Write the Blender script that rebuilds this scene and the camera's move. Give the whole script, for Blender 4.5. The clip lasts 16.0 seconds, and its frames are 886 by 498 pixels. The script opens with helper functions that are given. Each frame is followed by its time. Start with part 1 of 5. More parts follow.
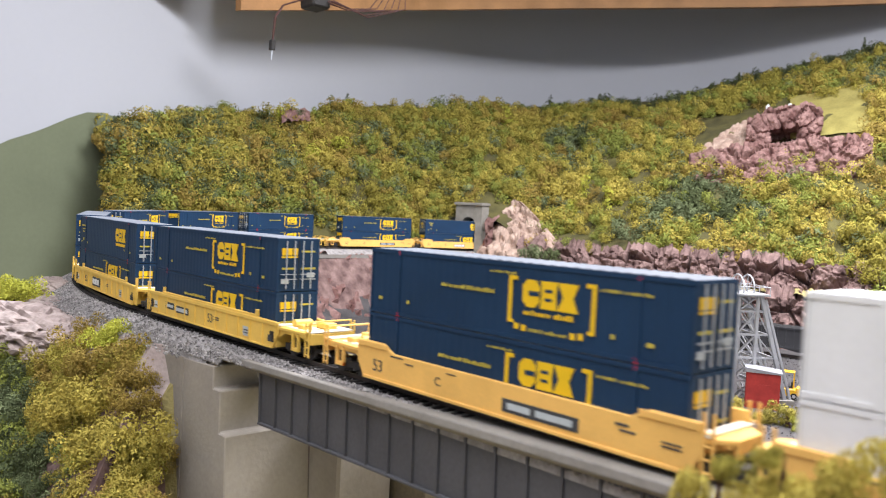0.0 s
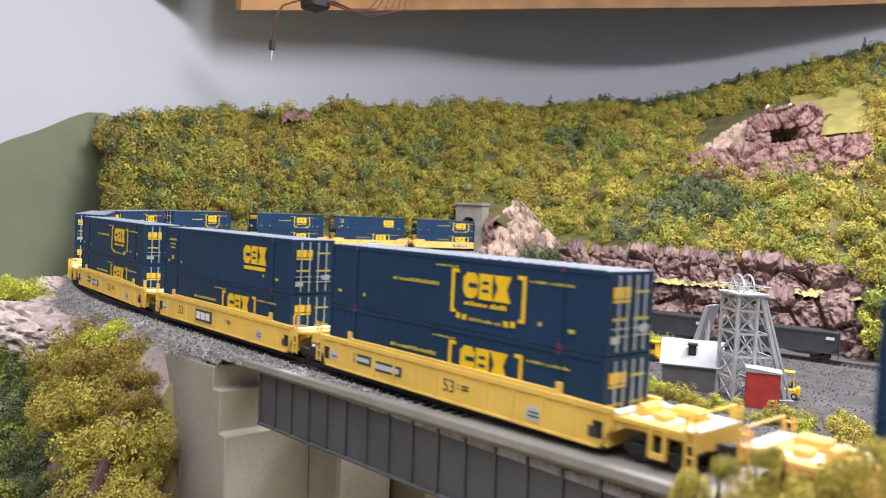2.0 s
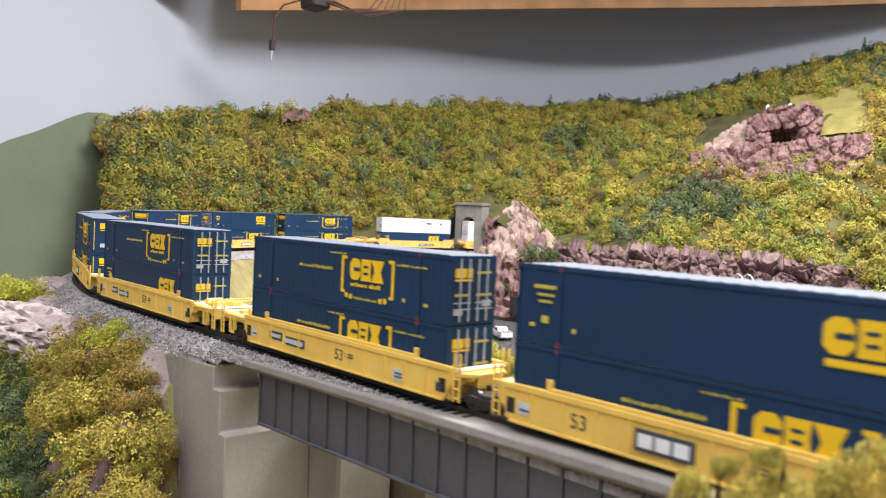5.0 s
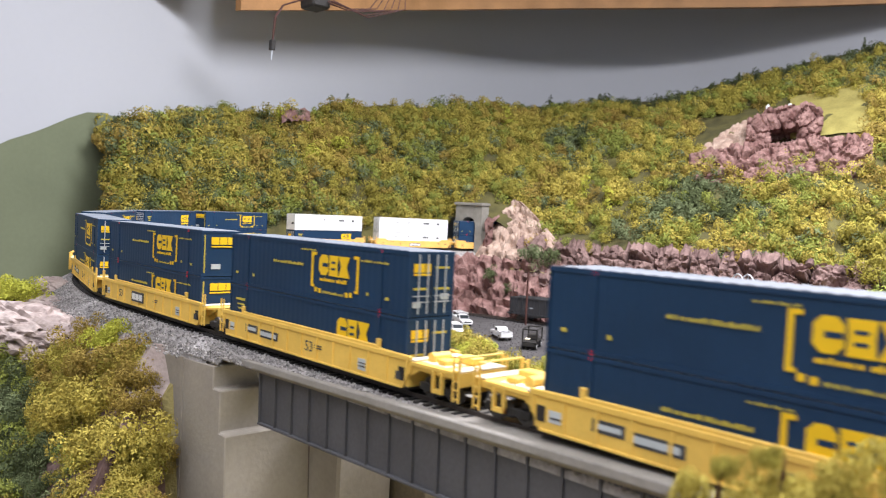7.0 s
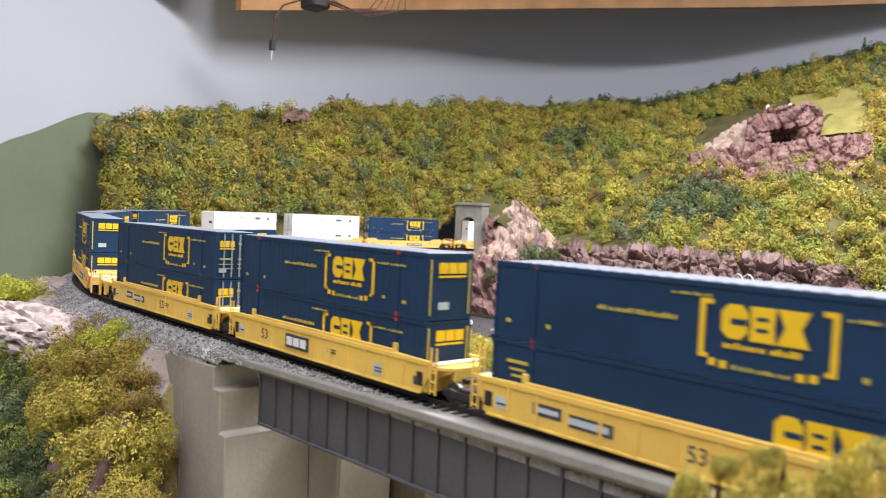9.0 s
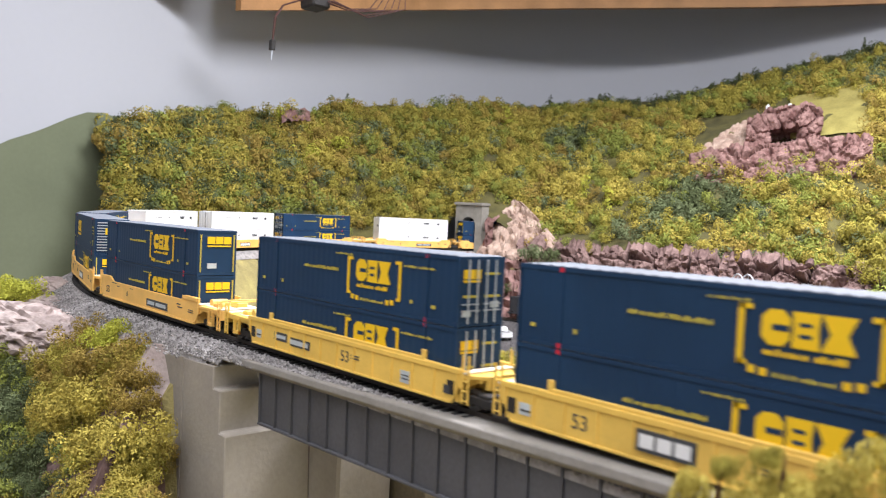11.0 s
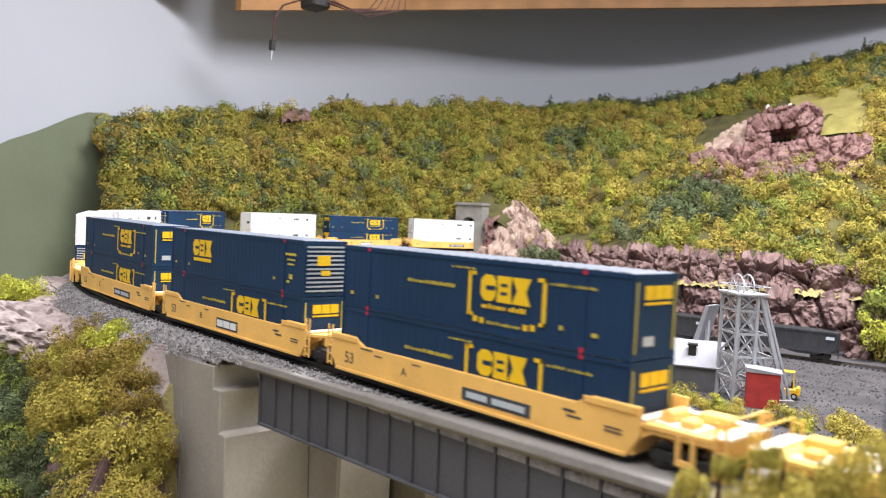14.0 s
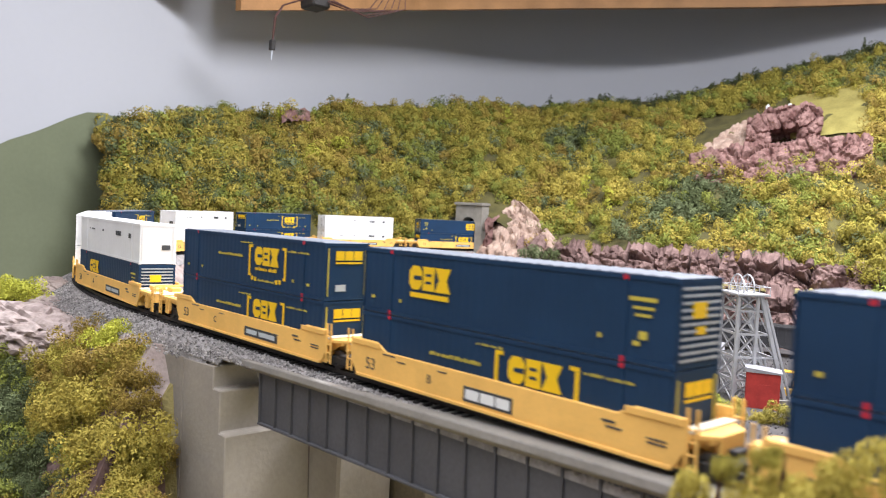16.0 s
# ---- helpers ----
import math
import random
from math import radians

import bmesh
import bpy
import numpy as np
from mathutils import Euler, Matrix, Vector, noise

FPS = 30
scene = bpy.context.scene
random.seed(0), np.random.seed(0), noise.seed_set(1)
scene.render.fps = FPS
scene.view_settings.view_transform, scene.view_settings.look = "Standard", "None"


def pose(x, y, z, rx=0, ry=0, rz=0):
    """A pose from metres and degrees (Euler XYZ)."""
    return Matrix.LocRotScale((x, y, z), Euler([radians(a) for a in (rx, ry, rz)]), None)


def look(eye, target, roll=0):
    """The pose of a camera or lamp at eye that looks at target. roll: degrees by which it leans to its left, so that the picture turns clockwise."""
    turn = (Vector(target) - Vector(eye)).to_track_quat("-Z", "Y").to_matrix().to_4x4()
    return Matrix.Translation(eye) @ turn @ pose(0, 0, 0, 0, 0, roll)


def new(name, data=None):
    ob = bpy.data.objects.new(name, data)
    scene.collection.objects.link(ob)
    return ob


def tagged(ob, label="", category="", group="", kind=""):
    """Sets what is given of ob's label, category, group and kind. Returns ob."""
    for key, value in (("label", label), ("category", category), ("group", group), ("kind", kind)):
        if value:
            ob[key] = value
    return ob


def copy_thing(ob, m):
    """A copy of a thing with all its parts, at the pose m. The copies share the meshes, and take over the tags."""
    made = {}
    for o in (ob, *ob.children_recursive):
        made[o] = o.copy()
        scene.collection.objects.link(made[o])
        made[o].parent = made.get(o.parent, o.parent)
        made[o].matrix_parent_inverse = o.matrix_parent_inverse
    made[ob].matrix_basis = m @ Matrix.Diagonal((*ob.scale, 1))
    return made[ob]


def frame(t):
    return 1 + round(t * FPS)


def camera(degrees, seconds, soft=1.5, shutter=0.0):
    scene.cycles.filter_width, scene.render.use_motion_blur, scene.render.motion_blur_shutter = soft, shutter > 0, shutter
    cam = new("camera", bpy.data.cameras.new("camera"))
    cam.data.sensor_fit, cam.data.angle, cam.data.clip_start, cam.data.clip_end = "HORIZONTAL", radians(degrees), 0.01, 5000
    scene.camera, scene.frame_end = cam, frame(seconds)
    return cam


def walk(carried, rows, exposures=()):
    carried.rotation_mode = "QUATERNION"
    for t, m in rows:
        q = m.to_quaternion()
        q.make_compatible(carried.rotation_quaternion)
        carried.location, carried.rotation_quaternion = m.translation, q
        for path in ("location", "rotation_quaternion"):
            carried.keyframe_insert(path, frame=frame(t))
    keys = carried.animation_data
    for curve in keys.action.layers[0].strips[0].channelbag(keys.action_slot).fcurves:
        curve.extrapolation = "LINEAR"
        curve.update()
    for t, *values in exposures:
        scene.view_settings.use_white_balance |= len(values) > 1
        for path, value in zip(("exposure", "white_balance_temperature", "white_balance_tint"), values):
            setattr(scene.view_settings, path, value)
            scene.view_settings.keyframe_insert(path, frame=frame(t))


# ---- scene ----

EYE, AIM = (0.3162, -0.2619, 0.0894), (-0.4247, 0.4083, 0.0446)
cam = camera(58.77, 16.0, soft=1.0, shutter=0.5)
cam.data.dof.use_dof, cam.data.dof.focus_distance, cam.data.dof.aperture_fstop = True, 0.70, 19.0
walk(cam, [(0.0, look(EYE, AIM, 2.95)), (16.0, look(EYE, AIM, 2.95))], exposures=[(0.0, 0.0), (16.0, 0.0)])

# ---- light: fluorescent ceiling fixtures of the layout room, and an added fill ----
world = bpy.data.worlds.new("room_air")
scene.world = world
world.use_nodes = True
world.node_tree.nodes["Background"].inputs[0].default_value = (0.9, 0.95, 1.0, 1)
world.node_tree.nodes["Background"].inputs[1].default_value = 0.12


def overhead_lamp(x, y, z, sx, sy, watts, turn=0, colour=(0.965, 0.94, 1.0)):
    d = bpy.data.lights.new("fluorescent_or_fill_lamp", "AREA")
    d.shape, d.size, d.size_y, d.energy, d.color = "RECTANGLE", sx, sy, watts, colour
    ob = new("fluorescent_or_fill_lamp", d)
    ob.matrix_world = pose(x, y, z, 0, 0, turn)
    return ob


overhead_lamp(0.05, -0.10, 1.20, 1.3, 0.30, 14.0, 55)
# fill light added behind the camera to brighten the sides facing it
overhead_lamp(0.50, -0.70, 1.20, 1.3, 0.30, 21.0, 55)
overhead_lamp(0.06, 0.90, 1.20, 1.3, 0.30, 72.0, 55)

# ---- track line: heading, arc length and level ----
CURVE_X, CURVE_R, CURVE_A = -0.3775, 0.7712, 1.7863
SPEED = 0.12243
HIDDEN = -2.12


def track(s):
    """Centre of the rail tops at arc length s, and the heading."""
    u = CURVE_X - s
    if u <= 0:
        return s, 0.0, 0.0056 * (s - 0.1), 0.0
    zc = 0.0056 * (CURVE_X - 0.1)
    a = min(u / CURVE_R, CURVE_A)
    x, y = CURVE_X - CURVE_R * math.sin(a), CURVE_R * (1 - math.cos(a))
    z = zc + 0.0045 * min(u, CURVE_R * CURVE_A)
    e = max(0.0, u - CURVE_R * CURVE_A)
    e1 = min(e, CURVE_X - CURVE_R * CURVE_A - HIDDEN)
    x, y = x - e1 * math.cos(a), y + e1 * math.sin(a)
    e2 = e - e1
    if e2 > 0:
        r2, b = 0.55, min(e2 / 0.55, math.pi - a)
        x += -r2 * math.sin(a + b) + r2 * math.sin(a)
        y += -r2 * math.cos(a + b) + r2 * math.cos(a)
        a += b
        x += e2 - b * r2
    return x, y, z, -a


def ride(s):
    """Pose of a car whose middle is at s, with its trucks on the rails."""
    (x1, y1, z1, _), (x0, y0, z0, _) = track(s + 0.1), track(s - 0.1)
    m = pose((x0 + x1) / 2, (y0 + y1) / 2, (z0 + z1) / 2, 0, -math.degrees(math.atan2(z1 - z0, 0.2)), math.degrees(math.atan2(y1 - y0, x1 - x0)))
    return m


# ---- materials ----
def mat(name, base, rough=0.6, metal=0.0, vary=0.15, scale=60, bump=0.0, fine=400, second=None, mix=0.5, island=0.0, spec=0.4):
    m = bpy.data.materials.new(name)
    m.use_nodes = True
    nt = m.node_tree
    n, l = nt.nodes, nt.links
    b = n["Principled BSDF"]
    b.inputs["Roughness"].default_value, b.inputs["Metallic"].default_value = rough, metal
    b.inputs["Specular IOR Level"].default_value = spec
    tc = n.new("ShaderNodeTexCoord")
    big = n.new("ShaderNodeTexNoise")
    big.inputs["Scale"].default_value, big.inputs["Detail"].default_value = scale, 6
    small = n.new("ShaderNodeTexNoise")
    small.inputs["Scale"].default_value, small.inputs["Detail"].default_value = fine, 4
    l.new(tc.outputs["Object"], big.inputs["Vector"])
    l.new(tc.outputs["Object"], small.inputs["Vector"])
    ramp = n.new("ShaderNodeValToRGB")
    ramp.color_ramp.elements[0].position, ramp.color_ramp.elements[1].position = 0.5 - mix * 0.4, 0.5 + mix * 0.4
    c2 = second or tuple(min(1, c * (1 + vary)) for c in base)
    c1 = base if second else tuple(c * (1 - vary) for c in base)
    ramp.color_ramp.elements[0].color, ramp.color_ramp.elements[1].color = (*c1, 1), (*c2, 1)
    l.new(big.outputs["Fac"], ramp.inputs[0])
    mul = n.new("ShaderNodeMix")
    mul.data_type, mul.blend_type = "RGBA", "MULTIPLY"
    mul.inputs[0].default_value = min(1.0, vary * 2)
    l.new(ramp.outputs[0], mul.inputs[6])
    l.new(small.outputs["Color"], mul.inputs[7])
    gain = n.new("ShaderNodeHueSaturation")
    gain.inputs["Value"].default_value = 1 + 0.9 * min(1.0, vary * 2)
    small_grey = n.new("ShaderNodeRGBToBW")
    l.new(small.outputs["Color"], small_grey.inputs[0])
    l.new(small_grey.outputs[0], mul.inputs[7])
    l.new(mul.outputs[2], gain.inputs["Color"])
    out = gain.outputs[0]
    if island:
        geo = n.new("ShaderNodeNewGeometry")
        mr = n.new("ShaderNodeMapRange")
        mr.inputs["To Min"].default_value, mr.inputs["To Max"].default_value = 1 - island, 1 + island
        l.new(geo.outputs["Random Per Island"], mr.inputs["Value"])
        hs = n.new("ShaderNodeHueSaturation")
        l.new(mr.outputs[0], hs.inputs["Value"])
        l.new(out, hs.inputs["Color"])
        out = hs.outputs[0]
    l.new(out, b.inputs["Base Color"])
    if bump:
        bp = n.new("ShaderNodeBump")
        bp.inputs["Strength"].default_value, bp.inputs["Distance"].default_value = bump, 0.001
        l.new(small.outputs["Fac"], bp.inputs["Height"])
        l.new(bp.outputs[0], b.inputs["Normal"])
    return m


BLUE = mat("container_blue", (0.0095, 0.034, 0.080), 0.55, vary=0.12, scale=25, bump=0.03, fine=900, spec=0.25)
BLUE_ROOF = mat("pale_roof", (0.145, 0.165, 0.195), 0.55, vary=0.18, scale=30, bump=0.1, fine=700)
BLACK_SEAM = mat("shadow_gap_black", (0.012, 0.012, 0.014), 0.7, vary=0.1)
WHITE = mat("container_white", (0.74, 0.76, 0.76), 0.45, vary=0.06, scale=30, bump=0.03)
WHITE_ROOF = mat("white_roof", (0.72, 0.73, 0.73), 0.5, vary=0.1, scale=30)
LOGO = mat("logo_yellow", (0.80, 0.52, 0.012), 0.5, vary=0.05)
LOGO_DULL = mat("small_print_yellow", (0.50, 0.42, 0.06), 0.5, vary=0.1)
PRINT_PALE = mat("pale_print", (0.45, 0.5, 0.52), 0.5, vary=0.1)
PRINT_DARK = mat("dark_print", (0.05, 0.055, 0.06), 0.6, vary=0.1)
RED = mat("red_pin", (0.45, 0.015, 0.03), 0.5, vary=0.1)
STEEL = mat("grey_rod", (0.42, 0.46, 0.5), 0.4, 0.3, vary=0.1)
CAR_Y = mat("car_yellow", (0.72, 0.48, 0.10), 0.5, vary=0.1, scale=40, bump=0.05, fine=800)
CAR_O = mat("car_ochre", (0.80, 0.48, 0.13), 0.5, vary=0.1, scale=40, bump=0.05, fine=800)
DECK_PALE = mat("platform_pale", (0.72, 0.66, 0.52), 0.55, vary=0.15, scale=90)
TRUCK_BLACK = mat("truck_black", (0.018, 0.017, 0.016), 0.6, vary=0.25, bump=0.2)
WHEEL = mat("wheel_steel", (0.09, 0.085, 0.08), 0.4, 0.6, vary=0.2)
RAIL = mat("rail_brown", (0.075, 0.062, 0.055), 0.5, 0.4, vary=0.25, scale=120)
TIE = mat("tie_black", (0.028, 0.026, 0.026), 0.85, vary=0.35, scale=200, bump=0.4)
BALLAST = mat("ballast_grey", (0.27, 0.26, 0.255), 0.95, vary=0.3, scale=140, bump=0.8, fine=700, island=0.45)
CONCRETE = mat("concrete_beige", (0.30, 0.275, 0.235), 0.85, vary=0.14, scale=14, bump=0.25, fine=300)
LEDGE = mat("ledge_grey", (0.215, 0.205, 0.185), 0.85, vary=0.15, scale=30, bump=0.3, fine=400)
GIRDER = mat("girder_grey", (0.075, 0.077, 0.085), 0.6, vary=0.2, scale=25, bump=0.15, fine=500)
ROCK = mat("pink_rock", (0.11, 0.048, 0.043), 0.9, vary=0.35, scale=45, bump=0.8, fine=220, second=(0.32, 0.20, 0.178), mix=0.55)
ROCK_DARK = mat("brown_rock", (0.075, 0.042, 0.039), 0.9, vary=0.35, scale=40, bump=0.8, fine=220, second=(0.255, 0.172, 0.155), mix=0.5)
ROCK_GREY = mat("grey_pink_rock", (0.24, 0.19, 0.175), 0.9, vary=0.3, scale=50, bump=0.8, fine=260, second=(0.44, 0.375, 0.35))
ROCK_PALE = mat("pale_pink_rock", (0.27, 0.185, 0.145), 0.9, vary=0.3, scale=40, bump=0.7, fine=260, second=(0.47, 0.36, 0.29))
SOIL = mat("grassy_soil", (0.20, 0.17, 0.08), 0.95, vary=0.3, scale=25, bump=0.8, fine=350, second=(0.36, 0.31, 0.12))
YARD = mat("yard_gravel", (0.042, 0.040, 0.041), 0.95, vary=0.35, scale=20, bump=0.9, fine=500, second=(0.085, 0.080, 0.080))
WALL = mat("wall_white", (0.43, 0.452, 0.49), 0.9, vary=0.02, scale=2, bump=0.05, fine=90)
WALL_GREEN = mat("painted_hill_green", (0.145, 0.168, 0.105), 0.9, vary=0.1, scale=6, bump=0.1, fine=120)
WOOD = mat("valance_wood", (0.32, 0.17, 0.07), 0.6, vary=0.2, scale=12, bump=0.1, fine=200)
LEAF = [mat("leaf_" + n, c, 0.85, vary=0.28, scale=34, fine=420, island=0.14, spec=0.08) for n, c in (
    ("olive", (0.29, 0.255, 0.052)), ("yellow", (0.385, 0.32, 0.07)), ("green", (0.215, 0.245, 0.055)), ("dark", (0.085, 0.105, 0.048)), ("blue", (0.14, 0.17, 0.085)), ("brown", (0.29, 0.215, 0.055)), ("bright", (0.38, 0.39, 0.06)))]


# ---- mesh helpers ----
def part(name, bm, material, parent=None, label=""):
    me = bpy.data.meshes.new(name)
    bm.to_mesh(me)
    bm.free()
    for m in (material if isinstance(material, (list, tuple)) else [material]):
        me.materials.append(m)
    ob = new(name, me)
    ob.parent = parent
    if label:
        tagged(ob, label)
    if name in ("slogan_bar", "name_bar", "web_line", "logo_line", "side_print"):
        tagged(ob, kind="stuff")
    return ob


def boxes(specs, bevel=0.0, bm=None):
    """A bmesh of boxes, each given by its lower and upper corner."""
    bm = bm or bmesh.new()
    for x0, y0, z0, x1, y1, z1 in specs:
        v = bmesh.ops.create_cube(bm, size=1, matrix=Matrix.Translation(((x0 + x1) / 2, (y0 + y1) / 2, (z0 + z1) / 2)) @ Matrix.Diagonal((x1 - x0, y1 - y0, z1 - z0, 1)))["verts"]
        if bevel:
            es = list({e for q in v for e in q.link_edges})
            bmesh.ops.bevel(bm, geom=es, offset=bevel, segments=1, affect="EDGES")
    return bm


def prism(outline, y0, y1, bm=None, axis="y", bevel=0.0):
    """A slab with an outline in two axes, drawn out along the third."""
    bm = bm or bmesh.new()
    put = {"y": lambda a, b, c: (a, c, b), "x": lambda a, b, c: (c, a, b), "z": lambda a, b, c: (a, b, c)}[axis]
    lo, hi = [bm.verts.new(put(a, b, y0)) for a, b in outline], [bm.verts.new(put(a, b, y1)) for a, b in outline]
    fs = [bm.faces.new(lo), bm.faces.new(hi[::-1])]
    k = len(outline)
    for i in range(k):
        fs.append(bm.faces.new((lo[i], hi[i], hi[(i + 1) % k], lo[(i + 1) % k])))
    bmesh.ops.recalc_face_normals(bm, faces=fs)
    if bevel:
        bmesh.ops.bevel(bm, geom=list({e for f in fs for e in f.edges}), offset=bevel, segments=1, affect="EDGES")
    return bm


def rod(bm, a, b, r, n=6, r2=None):
    a, b = Vector(a), Vector(b)
    m = Matrix.Translation((a + b) / 2) @ (b - a).to_track_quat("Z", "Y").to_matrix().to_4x4()
    bmesh.ops.create_cone(bm, cap_ends=True, segments=n, radius1=r, radius2=r if r2 is None else r2, depth=(b - a).length, matrix=m)
    return bm


def tube(bm, pts, r, n=6):
    for a, b in zip(pts, pts[1:]):
        rod(bm, a, b, r, n)
    return bm


def writing(text, size, material, parent, m, name="writing"):
    cu = bpy.data.curves.new(name, "FONT")
    cu.body, cu.size, cu.align_x, cu.align_y, cu.extrude = text, size, "CENTER", "CENTER", 0.00008
    tmp = bpy.data.objects.new(name, cu)
    me = bpy.data.meshes.new_from_object(tmp)
    bpy.data.objects.remove(tmp)
    me.name = name
    me.materials.append(material)
    ob = new(name, me)
    ob.parent, ob.matrix_basis = parent, m
    return ob


def sheet(name, grid, material, kind="structure", label="", category="", smooth=False):
    """A surface through a grid of points."""
    rows, cols = len(grid), len(grid[0])
    me = bpy.data.meshes.new(name)
    me.from_pydata([tuple(p) for r in grid for p in r], [], [(i * cols + j, i * cols + j + 1, (i + 1) * cols + j + 1, (i + 1) * cols + j) for i in range(rows - 1) for j in range(cols - 1)])
    for m in (material if isinstance(material, (list, tuple)) else [material]):
        me.materials.append(m)
    if smooth:
        me.polygons.foreach_set("use_smooth", [True] * len(me.polygons))
    return tagged(new(name, me), label, category, kind=kind)


def rough3(p, f, amp, oct=4):
    return amp * noise.fractal(Vector(p) * f, 0.9, 2.0, oct)


def lerp(table, x):
    """Smooth value from stations (x, v, v, ...)."""
    if x <= table[0][0]:
        return table[0][1:]
    for a, b in zip(table, table[1:]):
        if x <= b[0]:
            k = (x - a[0]) / (b[0] - a[0])
            return [p + (q - p) * k for p, q in zip(a[1:], b[1:])]
    return table[-1][1:]


# ---- room shell ----
WALL_PLAN = [(0, -1.30, -1.2), (1, -1.34, -0.5), (2, -1.40, 0.15), (3, -1.49, 0.50), (4, -1.64, 1.0), (5, -1.69, 1.5), (6, -1.63, 1.95), (7, -1.38, 2.30), (8, -1.0, 2.44), (9, -0.45, 2.47), (10, 0.9, 2.47)]


def wall_at(u):
    x = [lerp(WALL_PLAN, u + d) for d in (-0.4, -0.2, 0, 0.2, 0.4)]
    return sum(p[0] for p in x) / 5, sum(p[1] for p in x) / 5


plan = [wall_at(i / 8) for i in range(81)]
wall = sheet("wall_backdrop", [[(x, y, z) for x, y in plan] for z in (-0.45, 0.1, 0.4, 0.7, 1.25)], WALL, label="white painted curved backdrop wall", category="wall", smooth=True)
wall.modifiers.new("thickness", "SOLIDIFY").thickness = 0.012
part("wall_east", boxes([(1.5, -1.6, -1.0, 1.52, 2.5, 1.25)]), WALL)
part("wall_south", boxes([(-1.35, -1.62, -1.0, 1.5, -1.6, 1.25)]), WALL)
part("ceiling", boxes([(-1.9, -1.7, 1.25, 1.6, 2.6, 1.28)]), WALL)
for n in ("wall_east", "wall_south", "ceiling"):
    tagged(bpy.data.objects[n], "plain white painted room surface", n.split("_")[0], kind="structure")

# painted green hill on the wall
top = [(0.0, -0.10), (0.9, -0.02), (1.4, 0.07), (1.75, 0.135), (1.95, 0.165), (2.1, 0.20), (2.25, 0.235), (2.38, 0.262), (2.5, 0.268), (2.65, 0.262), (2.9, 0.25)]
hill_plan = [0.05 * i for i in range(59)]
g = [[], []]
for u in hill_plan:
    (x, y), (x2, y2) = wall_at(u), wall_at(u + 0.01)
    t = Vector((y2 - y, x - x2, 0)).normalized()
    zt = lerp(top, u)[0] + rough3((u * 9, 0, 0), 3, 0.004)
    g[0].append((x + t.x * 0.004, y + t.y * 0.004, -0.4))
    g[1].append((x + t.x * 0.004, y + t.y * 0.004, zt))
painted = sheet("painted_hill", g, WALL_GREEN, label="flat olive green hill painted on the backdrop wall", category="wall painting")

# valance board with its wire
VALANCE = [(-1.343, 0.556, 0.519), (-1.403, 0.891, 0.598), (-1.436, 1.274, 0.685), (-1.305, 1.667, 0.751), (-1.099, 1.978, 0.786), (-0.837, 2.202, 0.795), (-0.50, 2.36, 0.79)]
stations = [(k, *p) for k, p in enumerate(VALANCE)]


def curved_board(name, u0, u1, low, high, thick):
    """A board bent along the valance line."""
    bm, ring = bmesh.new(), []
    for i in range(25):
        u = u0 + (u1 - u0) * i / 24
        p = sum((Vector(lerp(stations, u + d)) for d in (-0.3, -0.1, 0.1, 0.3)), Vector()) / 4
        q = Vector(lerp(stations, min(u + 0.5, 6))) - Vector(lerp(stations, max(u - 0.5, 0)))
        n = Vector((q.y, -q.x, 0)).normalized() * thick
        ring.append([bm.verts.new(v) for v in (p + Vector((0, 0, low)), p - n + Vector((0, 0, low)), p - n + Vector((0, 0, high)), p + Vector((0, 0, high)))])
    for a, b in zip(ring, ring[1:]):
        for k in range(4):
            bm.faces.new((a[k], a[(k + 1) % 4], b[(k + 1) % 4], b[k]))
    bm.faces.new(ring[0])
    bm.faces.new(ring[-1][::-1])
    bmesh.ops.recalc_face_normals(bm, faces=bm.faces)
    return part(name, bm, WOOD)


tagged(curved_board("valance_board", 0, 6, 0.0, 0.2, 0.02), "brown wooden valance board hung under the ceiling", "board", kind="structure")
# added panel above the view, blocks lamp light from the upper left wall
vp = part("shade_panel", boxes([(-1.2, -0.01, 0.045, -0.001, 0.01, 0.19)], 0.002), WOOD)
vp.matrix_basis = pose(-1.365, 0.565, 0.525, 0, -5.2, 55.9)
tagged(vp, "unseen wooden panel added to shade the upper left backdrop", "board", kind="structure")

# ---- ground ----
def nearest(x, y):
    """Distance to the track and the arc length there."""
    return min((math.hypot(x - a, y - b), k) for k, a, b in TRACE)


TRACE = [(0.6 - 0.03 * i, *track(0.6 - 0.03 * i)[:2]) for i in range(92)]


def smooth(a, b, v):
    k = max(0.0, min(1.0, (v - a) / (b - a)))
    return k * k * (3 - 2 * k)


def ground_z(x, y):
    d, s = nearest(x, y)
    inside = y > 0.0 and (s > -0.38 or math.hypot(x - CURVE_X, y - CURVE_R) < CURVE_R)
    low = -0.135 if inside else -0.24
    rim = -0.235 + 1.2 * max(0.0, -y - 0.05)
    gorge = smooth(rim, rim + 0.06, x) * (1 - smooth(0.05, 0.35, y)) if y < -0.03 else smooth(-0.16, -0.11, x) * (1 - smooth(0.05, 0.35, y))
    edge = 0.034 if inside else 0.036
    wide = 0.10
    if not inside and y > 0.33 and x < -0.7:
        low = -0.03
    z = -0.016 + (low + 0.016) * smooth(edge, edge + wide, d) if inside or low > -0.1 else max(low, -0.016 - 1.35 * max(0.0, d - edge))
    z = z + (-0.26 - z) * gorge
    k = smooth(0.03, 0.08, d) * (0.15 if inside and z < -0.12 else 1.0)
    return z + k * rough3((x, y, 0), 14, 0.012) + k * rough3((x, y, 3), 50, 0.004)


